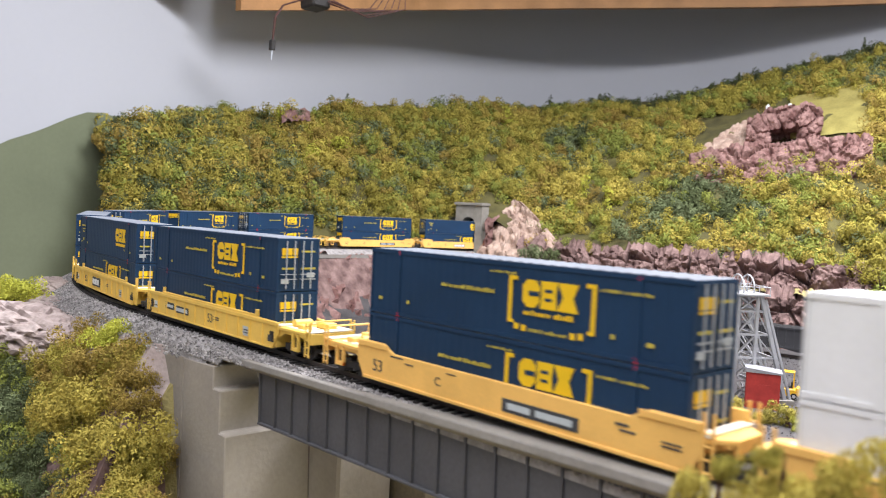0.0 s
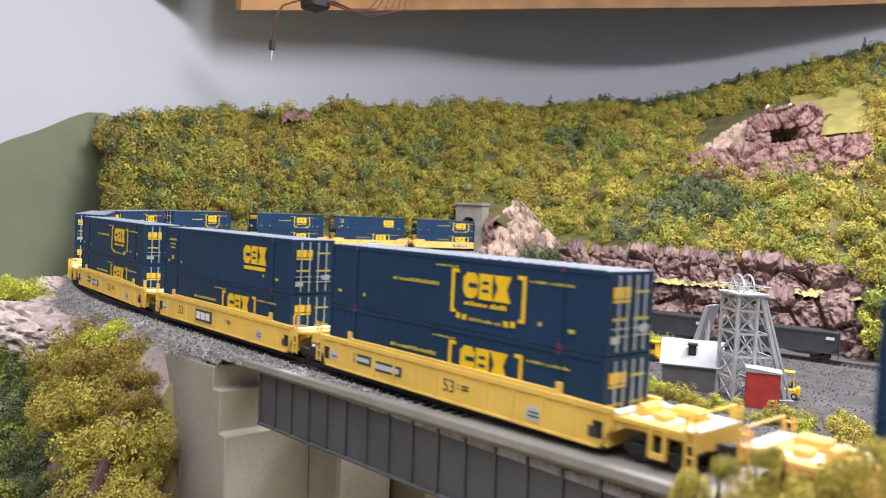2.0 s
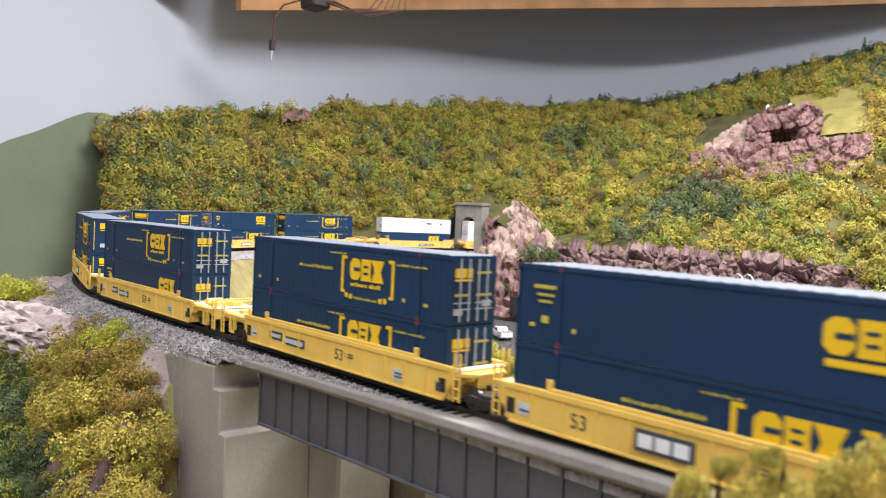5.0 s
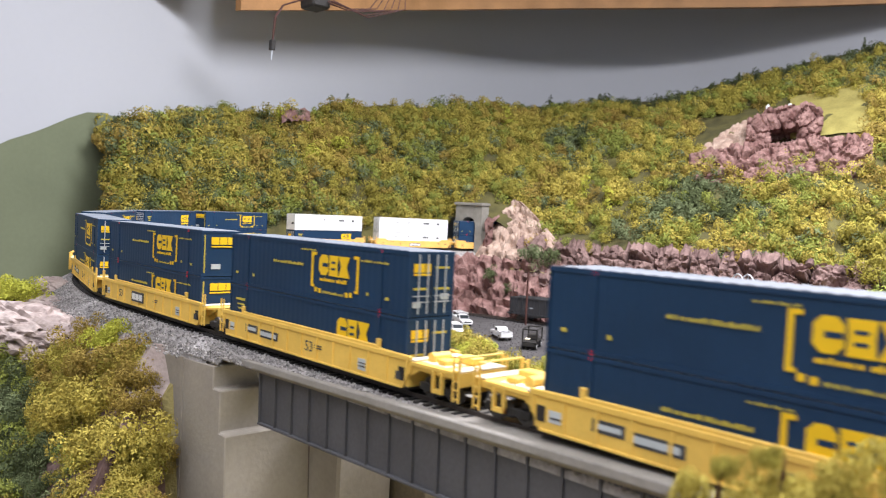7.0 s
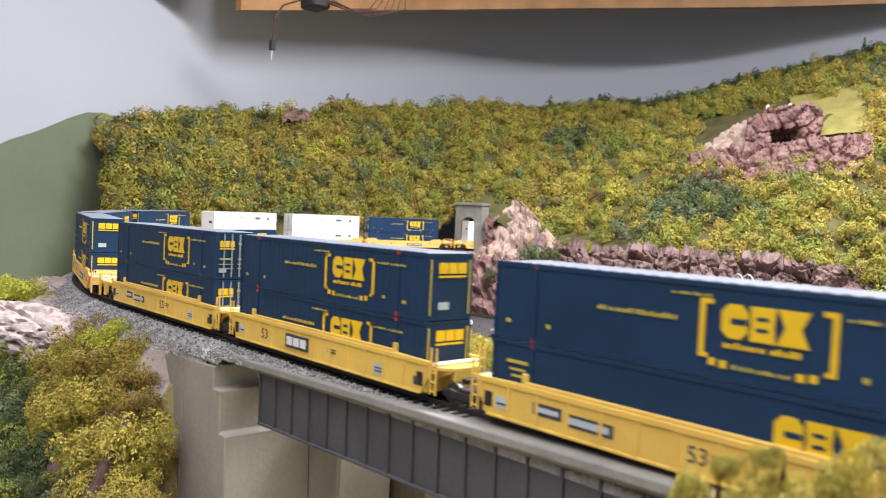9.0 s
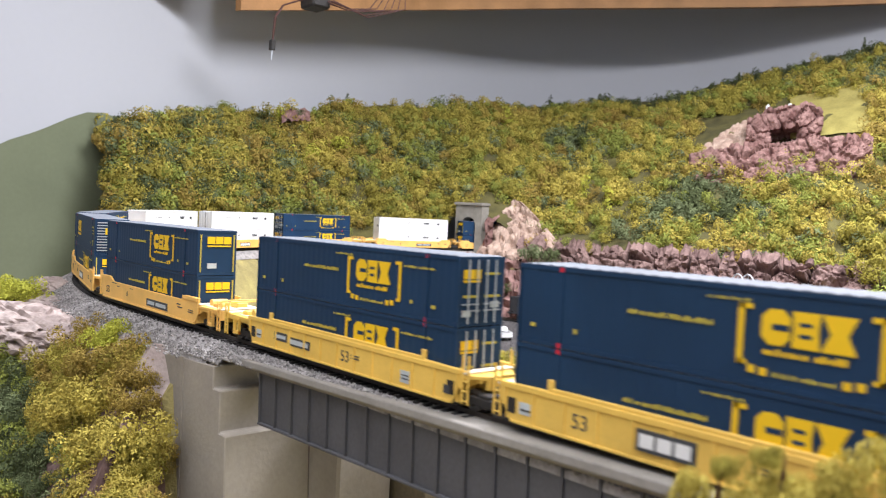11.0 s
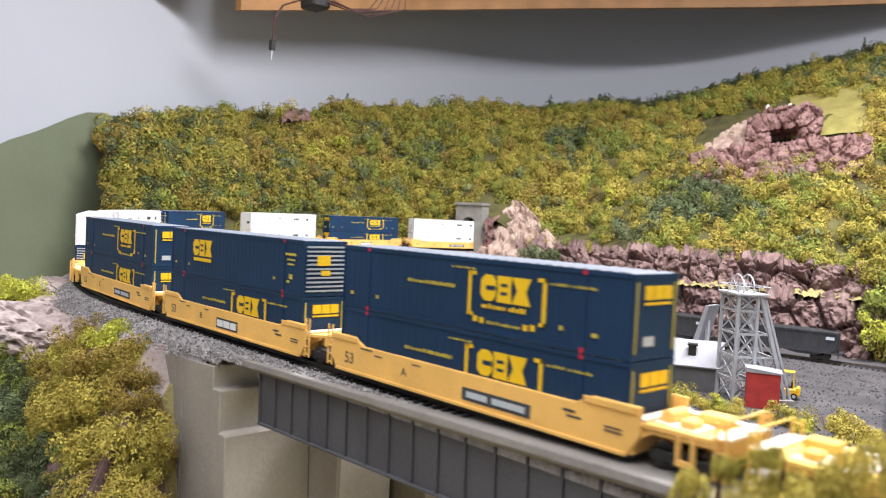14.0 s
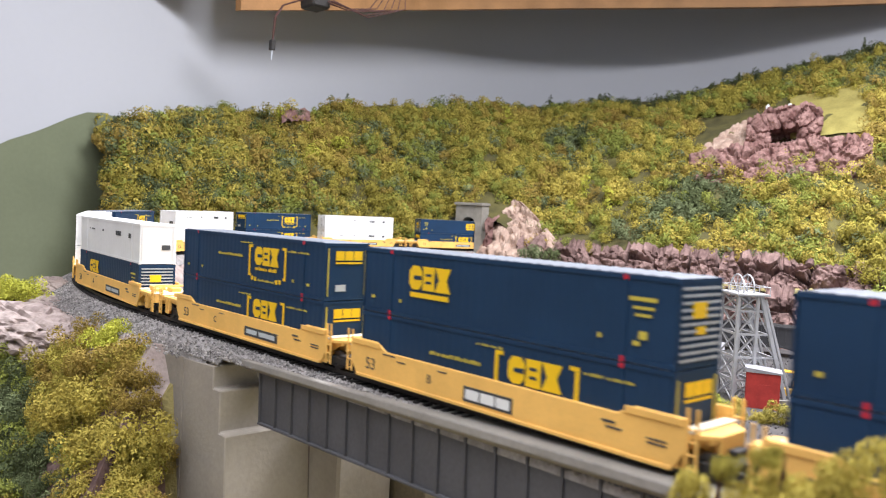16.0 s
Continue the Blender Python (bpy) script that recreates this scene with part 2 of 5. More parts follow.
nx, ny = 150, 170
ground = sheet("ground", [[(x, y, ground_z(x, y)) for x in (-1.42 + 2.9 * i / nx for i in range(nx + 1))] for y in (-1.55 + 3.3 * j / ny for j in range(ny + 1))], [SOIL, YARD, ROCK_GREY, ROCK_DARK], label="model landscape ground of soil, gravel and rock", category="ground")
for f in ground.data.polygons:
    c = f.center
    if c.z < -0.11 and c.y > 0.45:
        f.material_index = 1
    elif c.y > 0.6 and c.x < -0.75 and c.z < -0.02:
        f.material_index = 3
    elif c.x < -0.05 and ((c.y < -0.045 and c.z < -0.055) or 0.02 < c.y < 0.3 and c.z < -0.10):
        f.material_index = 3
    elif c.x < -0.22 and c.y < 0.3 and c.z > -0.10:
        f.material_index = 2
part("room_floor", boxes([(-1.4, -1.6, -1.02, 1.5, 2.5, -1.0)]), CONCRETE)
tagged(bpy.data.objects["room_floor"], "plain grey concrete floor of the room", "floor", kind="structure")

# ---- wooded hillside: stations along it with its foot and its crest ----
HILL = [(0.6, -1.255, 0.267, -0.02, -1.425, 0.314, 0.248), (2.2, -1.224, 0.51, -0.01, -1.49, 0.60, 0.290), (4.0, -1.214, 0.79, 0.0, -1.575, 1.02, 0.385), (5.25, -1.185, 1.03, 0.0, -1.595, 1.36, 0.427), (5.6, -1.175, 1.10, 0.10, -1.60, 1.465, 0.439),
        (6.2, -1.06, 1.13, 0.10, -1.57, 1.65, 0.46), (7.0, -0.907, 1.142, 0.0, -1.52, 1.85, 0.482), (8.6, -0.655, 1.226, 0.024, -1.27, 2.17, 0.529), (10.2, -0.441, 1.313, 0.008, -0.967, 2.309, 0.617), (12.0, -0.226, 1.371, 0.002, -0.601, 2.344, 0.672), (14.0, 0.05, 1.40, -0.003, -0.10, 2.35, 0.68), (18.0, 1.0, 1.42, -0.003, 0.9, 2.38, 0.68)]


def hill(u, k, wild=1.0):
    """A point of the hillside: u along it, k from the foot (0) to the crest (1)."""
    v = [sum(c) / 3 for c in zip(*(lerp(HILL, u + d) for d in (-0.25, 0, 0.25)))]
    f, c = Vector(v[:3]), Vector(v[3:])
    p = f + (c - f) * k
    p.z += (c.z - f.z) * 0.10 * math.sin(math.pi * k)
    n = Vector(((f.y - c.y) * 0 + (f.x - c.x), f.y - c.y, 0.3)).normalized()
    return p + n * (rough3(p, 7, 0.030) + rough3(p, 24, 0.008)) * wild * min(1, k * 6)


hill_grid = [[hill(0.6 + 17.4 * i / 260, j / 40) for i in range(261)] for j in range(41)]
hill_grid.append([p + Vector((-0.02, 0.04, -0.02)) for p in hill_grid[-1]])
hillside = sheet("hillside", hill_grid, mat("forest_floor", (0.055, 0.052, 0.02), 0.95, vary=0.3, scale=25, bump=0.8, fine=350, second=(0.11, 0.10, 0.032)), label="steep brown hillside under the model forest", category="hill", smooth=True)


# ---- foliage ----
def clump(seed, leaves, size, squash=0.8, lobes=7, twig=0.0):
    """Corner arrays of the leaves of one clump of radius about 1; twig: how far they stand out as thin sprigs."""
    r = np.random.RandomState(seed)
    cen = r.normal(0, 0.40, (lobes, 3))
    cen[:, 2] *= squash
    pick = r.randint(0, lobes, leaves)
    d = r.normal(0, 1, (leaves, 3))
    d /= np.linalg.norm(d, axis=1)[:, None]
    rad = r.uniform(0.30, 0.5, lobes)[pick][:, None] * r.uniform(0.80, 1.06, (leaves, 1))
    p = cen[pick] + d * rad
    a = np.cross(d, r.normal(0, 1, (leaves, 3)))
    a /= np.linalg.norm(a, axis=1)[:, None]
    b = np.cross(d, a) + d * (r.normal(0, 0.24, (leaves, 1)) + twig)
    sa = size * r.uniform(0.6, 1.3, (leaves, 1)) * (1 - 0.6 * min(1, twig))
    sb = size * r.uniform(0.35, 0.9, (leaves, 1)) * (1 + 1.4 * twig)
    return np.stack([p - a * sa - b * sb * 0.5, p + a * sa - b * sb * 0.4 + d * sb * 0.3, p + b * sb], 1)


def leaf_mesh(name, places, clumps, materials, parent=None):
    """One mesh of many clumps; places are (x, y, z, radius, kind, material)."""
    out, mi = [], []
    r = np.random.RandomState(5)
    for x, y, z, rad, kind, m in places:
        c = clumps[kind % len(clumps)]
        a = r.uniform(0, 6.28)
        rot = np.array([[math.cos(a), -math.sin(a), 0], [math.sin(a), math.cos(a), 0], [0, 0, 1]])
        out.append((c.reshape(-1, 3) @ rot.T) * rad * np.array([1, 1, r.uniform(0.75, 1.1)]) + (x, y, z))
        mi.append(np.full(len(c), m))
    v, mi = np.concatenate(out), np.concatenate(mi)
    me = bpy.data.meshes.new(name)
    k = len(v) // 3
    me.vertices.add(len(v))
    me.vertices.foreach_set("co", v.ravel())
    me.loops.add(len(v))
    me.loops.foreach_set("vertex_index", np.arange(len(v), dtype=np.int32))
    me.polygons.add(k)
    me.polygons.foreach_set("loop_start", np.arange(0, len(v), 3, dtype=np.int32))
    for m in materials:
        me.materials.append(m)
    me.polygons.foreach_set("material_index", mi.astype(np.int32))
    me.update(calc_edges=True)
    me.validate()
    ob = new(name, me)
    ob.parent = parent
    return ob


CLUMPS = [clump(i, 780, 0.080, lobes=8) for i in range(6)]
FINE = [clump(20 + i, 2500, 0.052, lobes=11, twig=0.6) for i in range(5)]
rnd = random.Random(7)


def tint(p):
    """Which foliage colour grows at a place."""
    n = noise.noise(p * 3.1) + 0.5 * noise.noise(p * 9 + Vector((5, 5, 5)))
    q = rnd.random()
    if n > 0.42:
        return 3 if q < 0.5 else 4 if q < 0.85 else 2
    if n < -0.38:
        return 1 if q < 0.55 else 6 if q < 0.65 else 5
    return 0 if q < 0.42 else 2 if q < 0.62 else 1 if q < 0.82 else 5 if q < 0.92 else 4


places = []
for i in range(2850):
    u, k = rnd.uniform(0.6, 13.6), rnd.random()
    if 5.2 < u < 7.2 and 6.0 < u < 6.9 and k < 0.10:
        continue
    if 9.15 < u < 11.75 and 0.30 < k < 0.62 - 0.02 * abs(u - 10.4):
        continue
    p = hill(u, k)
    if u < 4.7 and k < 0.10:
        continue
    rad = rnd.uniform(0.024, 0.042) * (1.0 if k < 0.9 else 0.7)
    # clumps near the crest get dark leaves, painting in the valance's shade
    places.append((p.x, p.y, p.z + rad * (0.35 if k < 0.88 else -0.15), rad, rnd.randrange(6), 3 if k > (0.93 if u < 8 else 0.86) and u > 5 else tint(p) if u > 3.4 or rnd.random() < 0.72 else rnd.choice((3, 3, 5, 4))))
for u, h in ((7.05, 1.0), (7.75, 0.7), (9.85, 0.6), (4.1, 0.7), (3.2, 0.6), (2.7, 0.5), (11.7, 1.0), (5.6, 0.5)):
    p = hill(u, 0.99)
    for q, rr in ((0.006, 0.016), (0.018, 0.012), (0.030, 0.008), (0.038, 0.005)):
        places.append((p.x, p.y, p.z + q * h, rr * (0.6 + 0.4 * h), rnd.randrange(6), 3))
tagged(leaf_mesh("forest", places, CLUMPS, LEAF), "dense olive, yellow and green model forest on the hillside", "forest", kind="stuff")

# ---- bridge and abutment ----
bridge = tagged(new("girder_bridge"), "grey plate girder railway bridge with a concrete deck ledge", "bridge")
bridge.matrix_basis = pose(-0.1132, 0, -0.0002, 0, -1.75, 0)
X0, X1 = 0.0, 0.85
part("deck", boxes([(X0, -0.0225, -0.016, X1, 0.0225, -0.0075)]), LEDGE, bridge)
for sd in (-1, 1):
    sec = [(sd * 0.0285, -0.0100), (sd * 0.0280, -0.0062), (sd * 0.0248, -0.0058), (sd * 0.0242, -0.0100), (sd * 0.0205, -0.0130), (sd * 0.0245, -0.0128)]
    part("ledge", prism(sec, X0 - 0.009, X1, axis="x", bevel=0.0005), LEDGE, bridge, "pale grey concrete deck edge")
    ya, yb = sorted((sd * 0.0230, sd * 0.0212))
    part("girder_web", boxes([(X0 + 0.006, ya, -0.0425, X1, yb, -0.0125)]), GIRDER, bridge, "dark grey plate girder")
    ya, yb = sorted((sd * 0.0250, sd * 0.0200))
    part("bottom_flange", boxes([(X0 + 0.006, ya, -0.0440, X1, yb, -0.0424)], 0.0004), GIRDER, bridge)
    data = None
    for i in range(46):
        ya, yb = sorted((sd * 0.0230, sd * 0.0246))
        if data is None:
            stiff = part("stiffener", boxes([(0, ya, -0.0423, 0.0011, yb, -0.0129)]), GIRDER, bridge)
            data = stiff.data
        else:
            stiff = new("stiffener", data)
            stiff.parent = bridge
        stiff.location = (X0 + 0.0066 + i * 0.0180, 0, 0)

abut = tagged(new("bridge_abutment"), "beige concrete bridge abutment with stepped wing wall", "abutment")
steps = [(-0.1546, -0.0165), (-0.1546, -0.0310), (-0.1439, -0.0306), (-0.1439, -0.0578), (-0.1354, -0.0580), (-0.1240, -0.30)]
part("wing_wall", prism([(-0.37, -0.026), (-0.2004, -0.0185), (-0.2004, -0.30), (-0.235, -0.30)], -0.0305, -0.0200, bevel=0.0003), CONCRETE, abut)
part("breast_wall", prism([(-0.20, -0.0185)] + steps + [(-0.20, -0.30)], -0.0305, 0.032, bevel=0.0008), CONCRETE, abut)
# rear abutment surface: its dark olive colour includes the shade under the bridge
part("rear_wall", boxes([(-0.215, 0.082, -0.30, -0.070, 0.095, -0.0400)], 0.001), mat("shaded_concrete", (0.12, 0.10, 0.065), 0.9, vary=0.25, scale=20, bump=0.4), abut, "rear abutment wall, under-bridge shade in its olive colour")
pier = tagged(new("bridge_pier"), "beige concrete bridge pier under the girders", "pier")
part("shaft", boxes([(-0.137, 0.0325, -0.30, -0.100, 0.078, -0.0455)], 0.002), CONCRETE, pier)

# ---- track ----
way = tagged(new("railway_track"), "single model railway track with dark ties on grey ballast", "track", kind="structure")
S = [0.72 - 0.012 * i for i in range(243)]


def along(name, section, material, stretch=None):
    grid = []
    for s in stretch or S:
        x, y, z, h = track(s)
        c, n = math.cos(h), math.sin(h)
        grid.append([(x - q * n, y + q * c, z + w) for q, w in section])
    ob = sheet(name, grid, material)
    ob.parent = way
    del ob["kind"]
    return ob


for q in (-0.0083, 0.0083):
    along("rail", [(q - 0.0006, -0.0022), (q - 0.0006, 0), (q + 0.0006, 0), (q + 0.0006, -0.0022)], RAIL)
along("ballast_bed", [(-0.0238, -0.0098), (-0.0232, -0.0066), (-0.0170, -0.0038), (0.0170, -0.0038), (0.0232, -0.0066), (0.0238, -0.0098)], BALLAST, [q for q in S if q > -0.178])
along("ballast_bed", [(-0.0302, -0.0165), (-0.027, -0.0095), (-0.018, -0.0036), (0.018, -0.0036), (0.027, -0.0085), (0.036, -0.018)], BALLAST, [q for q in S if -0.375 < q < -0.158])
along("ballast_bed", [(-0.036, -0.018), (-0.027, -0.0085), (-0.018, -0.0036), (0.018, -0.0036), (0.027, -0.0085), (0.036, -0.018)], BALLAST, [q for q in S if q < -0.36])
# loose ballast stones
r = np.random.RandomState(11)
octa = np.array([(1, 0, 0), (-1, 0, 0), (0, 1, 0), (0, -1, 0), (0, 0, 1), (0, 0, -1)], float)
tri = np.array([(0, 2, 4), (2, 1, 4), (1, 3, 4), (3, 0, 4), (2, 0, 5), (1, 2, 5), (3, 1, 5), (0, 3, 5)])
vs, fs = [], []
for i in range(15000):
    s_ = 0.42 - 1.25 * r.rand() ** 1.15
    x, y, z, h = track(s_)
    wide = 0.0195 if s_ > -0.11 else 0.029 if s_ > -0.19 else 0.040
    q = -wide * r.rand() if r.rand() < 0.8 else wide * r.rand()
    a_ = abs(q)
    zz = -0.0034 - max(0.0, a_ - 0.018) * 0.55 - (0.004 if a_ < 0.0155 and r.rand() < 0.35 else 0)
    if 0.0070 < a_ < 0.0098:
        continue
    size = r.uniform(0.00045, 0.00115)
    m = np.linalg.qr(r.normal(0, 1, (3, 3)))[0]
    p = (octa * r.uniform(0.6, 1.2, (6, 1))) @ m * size + (x - q * math.sin(h), y + q * math.cos(h), z + zz + size * 0.3)
    fs.append(tri + 6 * len(vs))
    vs.append(p)
for i in range(7000):
    pile = i < 1800
    s_ = r.uniform(-0.21, -0.118) if pile else r.uniform(-0.12, 0.45)
    x, y, z, h = track(s_)
    q = -r.uniform(0.0165, 0.0302) if pile else -r.uniform(0.0100, 0.0236)
    a_ = abs(q)
    if pile and (s_ > -0.150 and a_ > 0.026):
        continue
    zz = -0.0042 - max(0.0, a_ - 0.017) * (0.72 if pile else 0.42)
    size = r.uniform(0.0006, 0.0013)
    m = np.linalg.qr(r.normal(0, 1, (3, 3)))[0]
    fs.append(tri + 6 * len(vs))
    vs.append((octa * r.uniform(0.6, 1.2, (6, 1))) @ m * size + (x - q * math.sin(h), y + q * math.cos(h), z + zz + size * 0.4))
me = bpy.data.meshes.new("ballast_stones")
me.from_pydata(np.concatenate(vs).tolist(), [], np.concatenate(fs).tolist())
me.materials.append(BALLAST)
stones = tagged(new("ballast_stones", me), "loose grey ballast stones", kind="stuff")
stones.parent = way
tie_mesh = None
for i in range(290):
    s = 0.60 - i * 0.0068
    x, y, z, h = track(s)
    if tie_mesh is None:
        t = part("tie", boxes([(-0.0014, -0.0152, -0.0040, 0.0014, 0.0152, -0.0020)]), TIE, way)
        tie_mesh = t.data
    else:
        t = new("tie", tie_mesh)
        t.parent = way
    t.matrix_basis = pose(x, y, z, 0, 0, math.degrees(h) + rnd.uniform(-1, 1))


# ---- rock faces ----
def craggy(p, size, amp, crack_width=5):
    """Blocky relief: each cell of stone stands out by its own amount, with cracks between."""
    d, near = noise.voronoi(Vector(p) * size)
    q = near[0]
    own = (math.sin(q.x * 127.1 + q.y * 311.7 + q.z * 74.7) * 43758.5453) % 1.0
    crack = min(1.0, (d[1] - d[0]) * crack_width)
    return amp * (own * 0.9 - 0.9 * (1 - crack))


def crag(name, rows, material, size, amp, label, flat=1.3, crack_width=5):
    """A rock face through rows of points, pushed out along the way it faces."""
    out = []
    for j, r in enumerate(rows):
        line = []
        for i, p in enumerate(r):
            a, b = r[max(0, i - 1)], r[min(len(r) - 1, i + 1)]
            c, e = rows[max(0, j - 1)][i], rows[min(len(rows) - 1, j + 1)][i]
            n = (b - a).cross(e - c)
            n = n.normalized() if n.length else Vector((0, -1, 0))
            edge = min(1.0, i / 4, (len(r) - 1 - i) / 4)
            line.append(p + n * edge * (craggy((p.x, p.y, p.z * flat), size, amp, crack_width) + craggy((p.x + 3, p.y, p.z), size * 2.7, amp * 0.35) + rough3(p, size * 5, amp * 0.25)))
        out.append(line)
    ob = sheet(name, out, material, kind="", label=label, category="rock face")
    return ob


def foot(u):
    return hill(u, 0.0)


# two ledges of the quarry face under the forest
n = 260
us = [6.75 + (11.9 - 6.75) * i / n for i in range(n + 1)]
OUT = Vector((0.45, -0.89, 0))
rows = []
for j in range(25):
    k = j / 24
    rows.append([Vector((*foot(u).xy, 0)) + OUT * (0.055 - 0.03 * k) + Vector((0, 0, -0.035 + 0.062 * k + rough3((u, 0, 0), 1.3, 0.010) * k)) for u in us])
rows.append([Vector((*hill(u, 0.03).xy, 0.03)) for u in us])
crag("quarry_ledge", rows, ROCK_DARK, 15, 0.028, "brown and pink rock ledge under the forest edge", 0.8, 9)
rows = [[Vector((*foot(u).xy, 0)) + OUT * (0.105 - 0.03 * j / 26) + Vector((0, 0, -0.145 + 0.105 * j / 26)) for u in us] for j in range(27)]
rows.append([Vector((*foot(u).xy, -0.036)) + OUT * 0.04 for u in us])
crag("quarry_rock", rows, [ROCK_DARK], 16, 0.024, "lower brown rock face of the quarry behind the hoppers", 1.0, 9)
grass = sheet("ledge_grass", [[Vector((*foot(u).xy, -0.022 + rough3((u, k, 0), 4, 0.003))) + OUT * (0.045 + 0.044 * k) + Vector((0, 0, -0.008 * k + rough3((u, k, 5), 9, 0.006))) for u in us] for k in (0, 0.2, 0.4, 0.6, 0.8, 1.0)], SOIL, kind="", label="yellowish grass strip on the rock ledge", category="grass strip")

# rock bank under the back track
ss = [-1.30 - 0.80 * i / 110 for i in range(111)]


def beside(s, q, z):
    x, y, zz, h = track(s)
    return Vector((x - q * math.sin(h), y + q * math.cos(h), z))


rows = [[beside(s, 0.16 - 0.117 * (j / 18) ** 0.8 + 0.02 * math.sin(s * 9), -0.15 + 0.137 * j / 18) for s in ss] for j in range(19)]
rows.append([beside(s, 0.034, -0.016) for s in ss])
rows = [r[::-1] for r in rows]
crag("rock_bank", rows, ROCK, 17, 0.022, "pink and brown rock bank below the back track")
ledge = bmesh.new()
pts = [-1.45 - 0.47 * i / 24 for i in range(25)]
for a, b in zip(pts, pts[1:]):
    q = [ledge.verts.new(beside(s, o, z)) for s in (a, b) for o, z in ((0.020, -0.0115), (0.041, -0.0115), (0.041, -0.019), (0.020, -0.019))]
    for i in range(4):
        ledge.faces.new((q[i], q[(i + 1) % 4], q[4 + (i + 1) % 4], q[4 + i]))
tagged(part("retaining_ledge", ledge, LEDGE), "pale concrete ledge along the back track", "ledge", kind="structure")

# pale scree beside the tunnel portal
apex, left, right = Vector((-1.028, 1.192, 0.128)), Vector((-1.050, 1.075, -0.012)), Vector((-0.795, 1.140, -0.010))
rows = []
for j in range(26):
    k = j / 25
    rows.append([left.lerp(right, i / 50).lerp(apex + Vector((0.10 * (i / 50 - 0.5), 0.02, 0)) * (1 - k * 0.7), k) + Vector((0.02, -0.03, 0)) * math.sin(math.pi * i / 50) * (1 - k) for i in range(51)])
crag("scree_slope", rows, ROCK_PALE, 22, 0.012, "pale pinkish eroded slope beside the tunnel portal")
rows = [[left.lerp(right, i / 60) + Vector((0.02, -0.03, 0)) * math.sin(math.pi * i / 60) + Vector((0.05, -0.075, 0)) * (1 - j / 16) + Vector((0, 0, -0.14 * (1 - j / 16))) for i in range(-14, 75)] for j in range(17)]
crag("red_rock", rows, ROCK, 18, 0.022, "red-brown rock face below the scree")

rows = [[Vector((-1.050 + 0.035 * i / 24, 1.112 - 0.01 * i / 24, -0.03 + 0.105 * j / 20)) for i in range(25)] for j in range(21)]
rows.append([p + Vector((-0.03, 0.06, 0.02)) for p in rows[-1]])
crag("portal_rock", rows, ROCK, 24, 0.012, "dark red rock between the portal and the scree", 1.0, 8)

# loose gravel of the yard
r = np.random.RandomState(31)
vs, fs = [], []
for i in range(9000):
    x, y = r.uniform(-0.85, 0.12), r.uniform(0.55, 1.12)
    size = r.uniform(0.0007, 0.0021)
    m = np.linalg.qr(r.normal(0, 1, (3, 3)))[0]
    vs.append((octa * r.uniform(0.6, 1.2, (6, 1))) @ m * size + (x, y, ground_z(x, y) + size * 0.3))
    fs.append(tri + 6 * i)
me = bpy.data.meshes.new("yard_gravel")
me.from_pydata(np.concatenate(vs).tolist(), [], np.concatenate(fs).tolist())
me.materials.append(mat("loose_gravel", (0.085, 0.080, 0.082), 0.9, vary=0.3, scale=60, island=0.4))
tagged(new("yard_gravel", me), "loose dark gravel of the mine yard", "gravel", kind="stuff")

# outcrop high on the hill
def outcrop(name, u0, u1, k0, k1, lean, size, amp, material, label, arch=0.0, hollow=0.0, taper=0.0):
    rows, m = [], 130
    for j in range(32):
        v = j / 31
        line = []
        for i in range(m + 1):
            t = i / m
            u = u0 + (u1 - u0) * t
            kt = k1 + arch * math.sin(math.pi * t) - taper * max(0.0, 0.3 - t, t - 0.8)
            lo, hi = hill(u, k0, 0.3), hill(u, kt, 0.3)
            w = min(1.0, v / 0.85)
            p = Vector((*(lo.lerp(hi, lean * w)).xy, lo.z - 0.012 + (hi.z - lo.z + 0.012) * w))
            if v > 0.85:
                p = p.lerp(hi + Vector((-0.02, 0.05, 0.002)), (v - 0.85) / 0.15)
            else:
                p += (OUT * 0.028) * math.sin(math.pi * min(1, t * 1.02)) ** 0.4
            cave = smooth(0.28, 0.36, t) * (1 - smooth(0.70, 0.78, t)) * (1 - smooth(0.34, 0.46, v))
            p -= OUT * hollow * cave
            line.append(p)
        rows.append(line)
    return crag(name, rows, material, size, amp, label, 1.3, 8)


outcrop("rock_outcrop", 9.10, 11.78, 0.262, 0.378, 0.35, 22, 0.014, ROCK, "broad pink rock outcrop among the trees on the hill", 0.005)
outcrop("rock_overhang", 9.93, 11.05, 0.392, 0.535, 0.0, 20, 0.011, ROCK, "dark red overhanging rock on top of the outcrop", 0.012, 0.07, 0.12)
rows = [[hill(9.15 + 0.95 * i / 30, 0.355 + (0.03 + 0.155 * i / 30) * j / 14, 0.3) + Vector((0, 0, 0.012)) for i in range(31)] for j in range(15)]
crag("outcrop_slope", rows, ROCK_PALE, 18, 0.008, "pale pink scree beside the rock outcrop")
rows = [[hill(10.6 + 1.2 * i / 30, 0.40 + 0.24 * j / 14, 0.3) + Vector((0, 0, 0.010)) for i in range(31)] for j in range(15)]
sheet("outcrop_grass", rows, mat("dry_grass", (0.24, 0.21, 0.06), 0.95, vary=0.3, scale=30, bump=0.8, fine=300, second=(0.34, 0.30, 0.09)), kind="", label="dry yellowish grass slope beside the outcrop", category="grass slope", smooth=True)
rows = [[hill(3.05 + 0.42 * i / 16, 0.80 + 0.13 * j / 10, 0.5) + Vector((0.05, -0.02, 0.008)) for i in range(17)] for j in range(11)]
crag("bare_rock", rows, ROCK, 30, 0.012, "small pinkish bare rock among the trees")

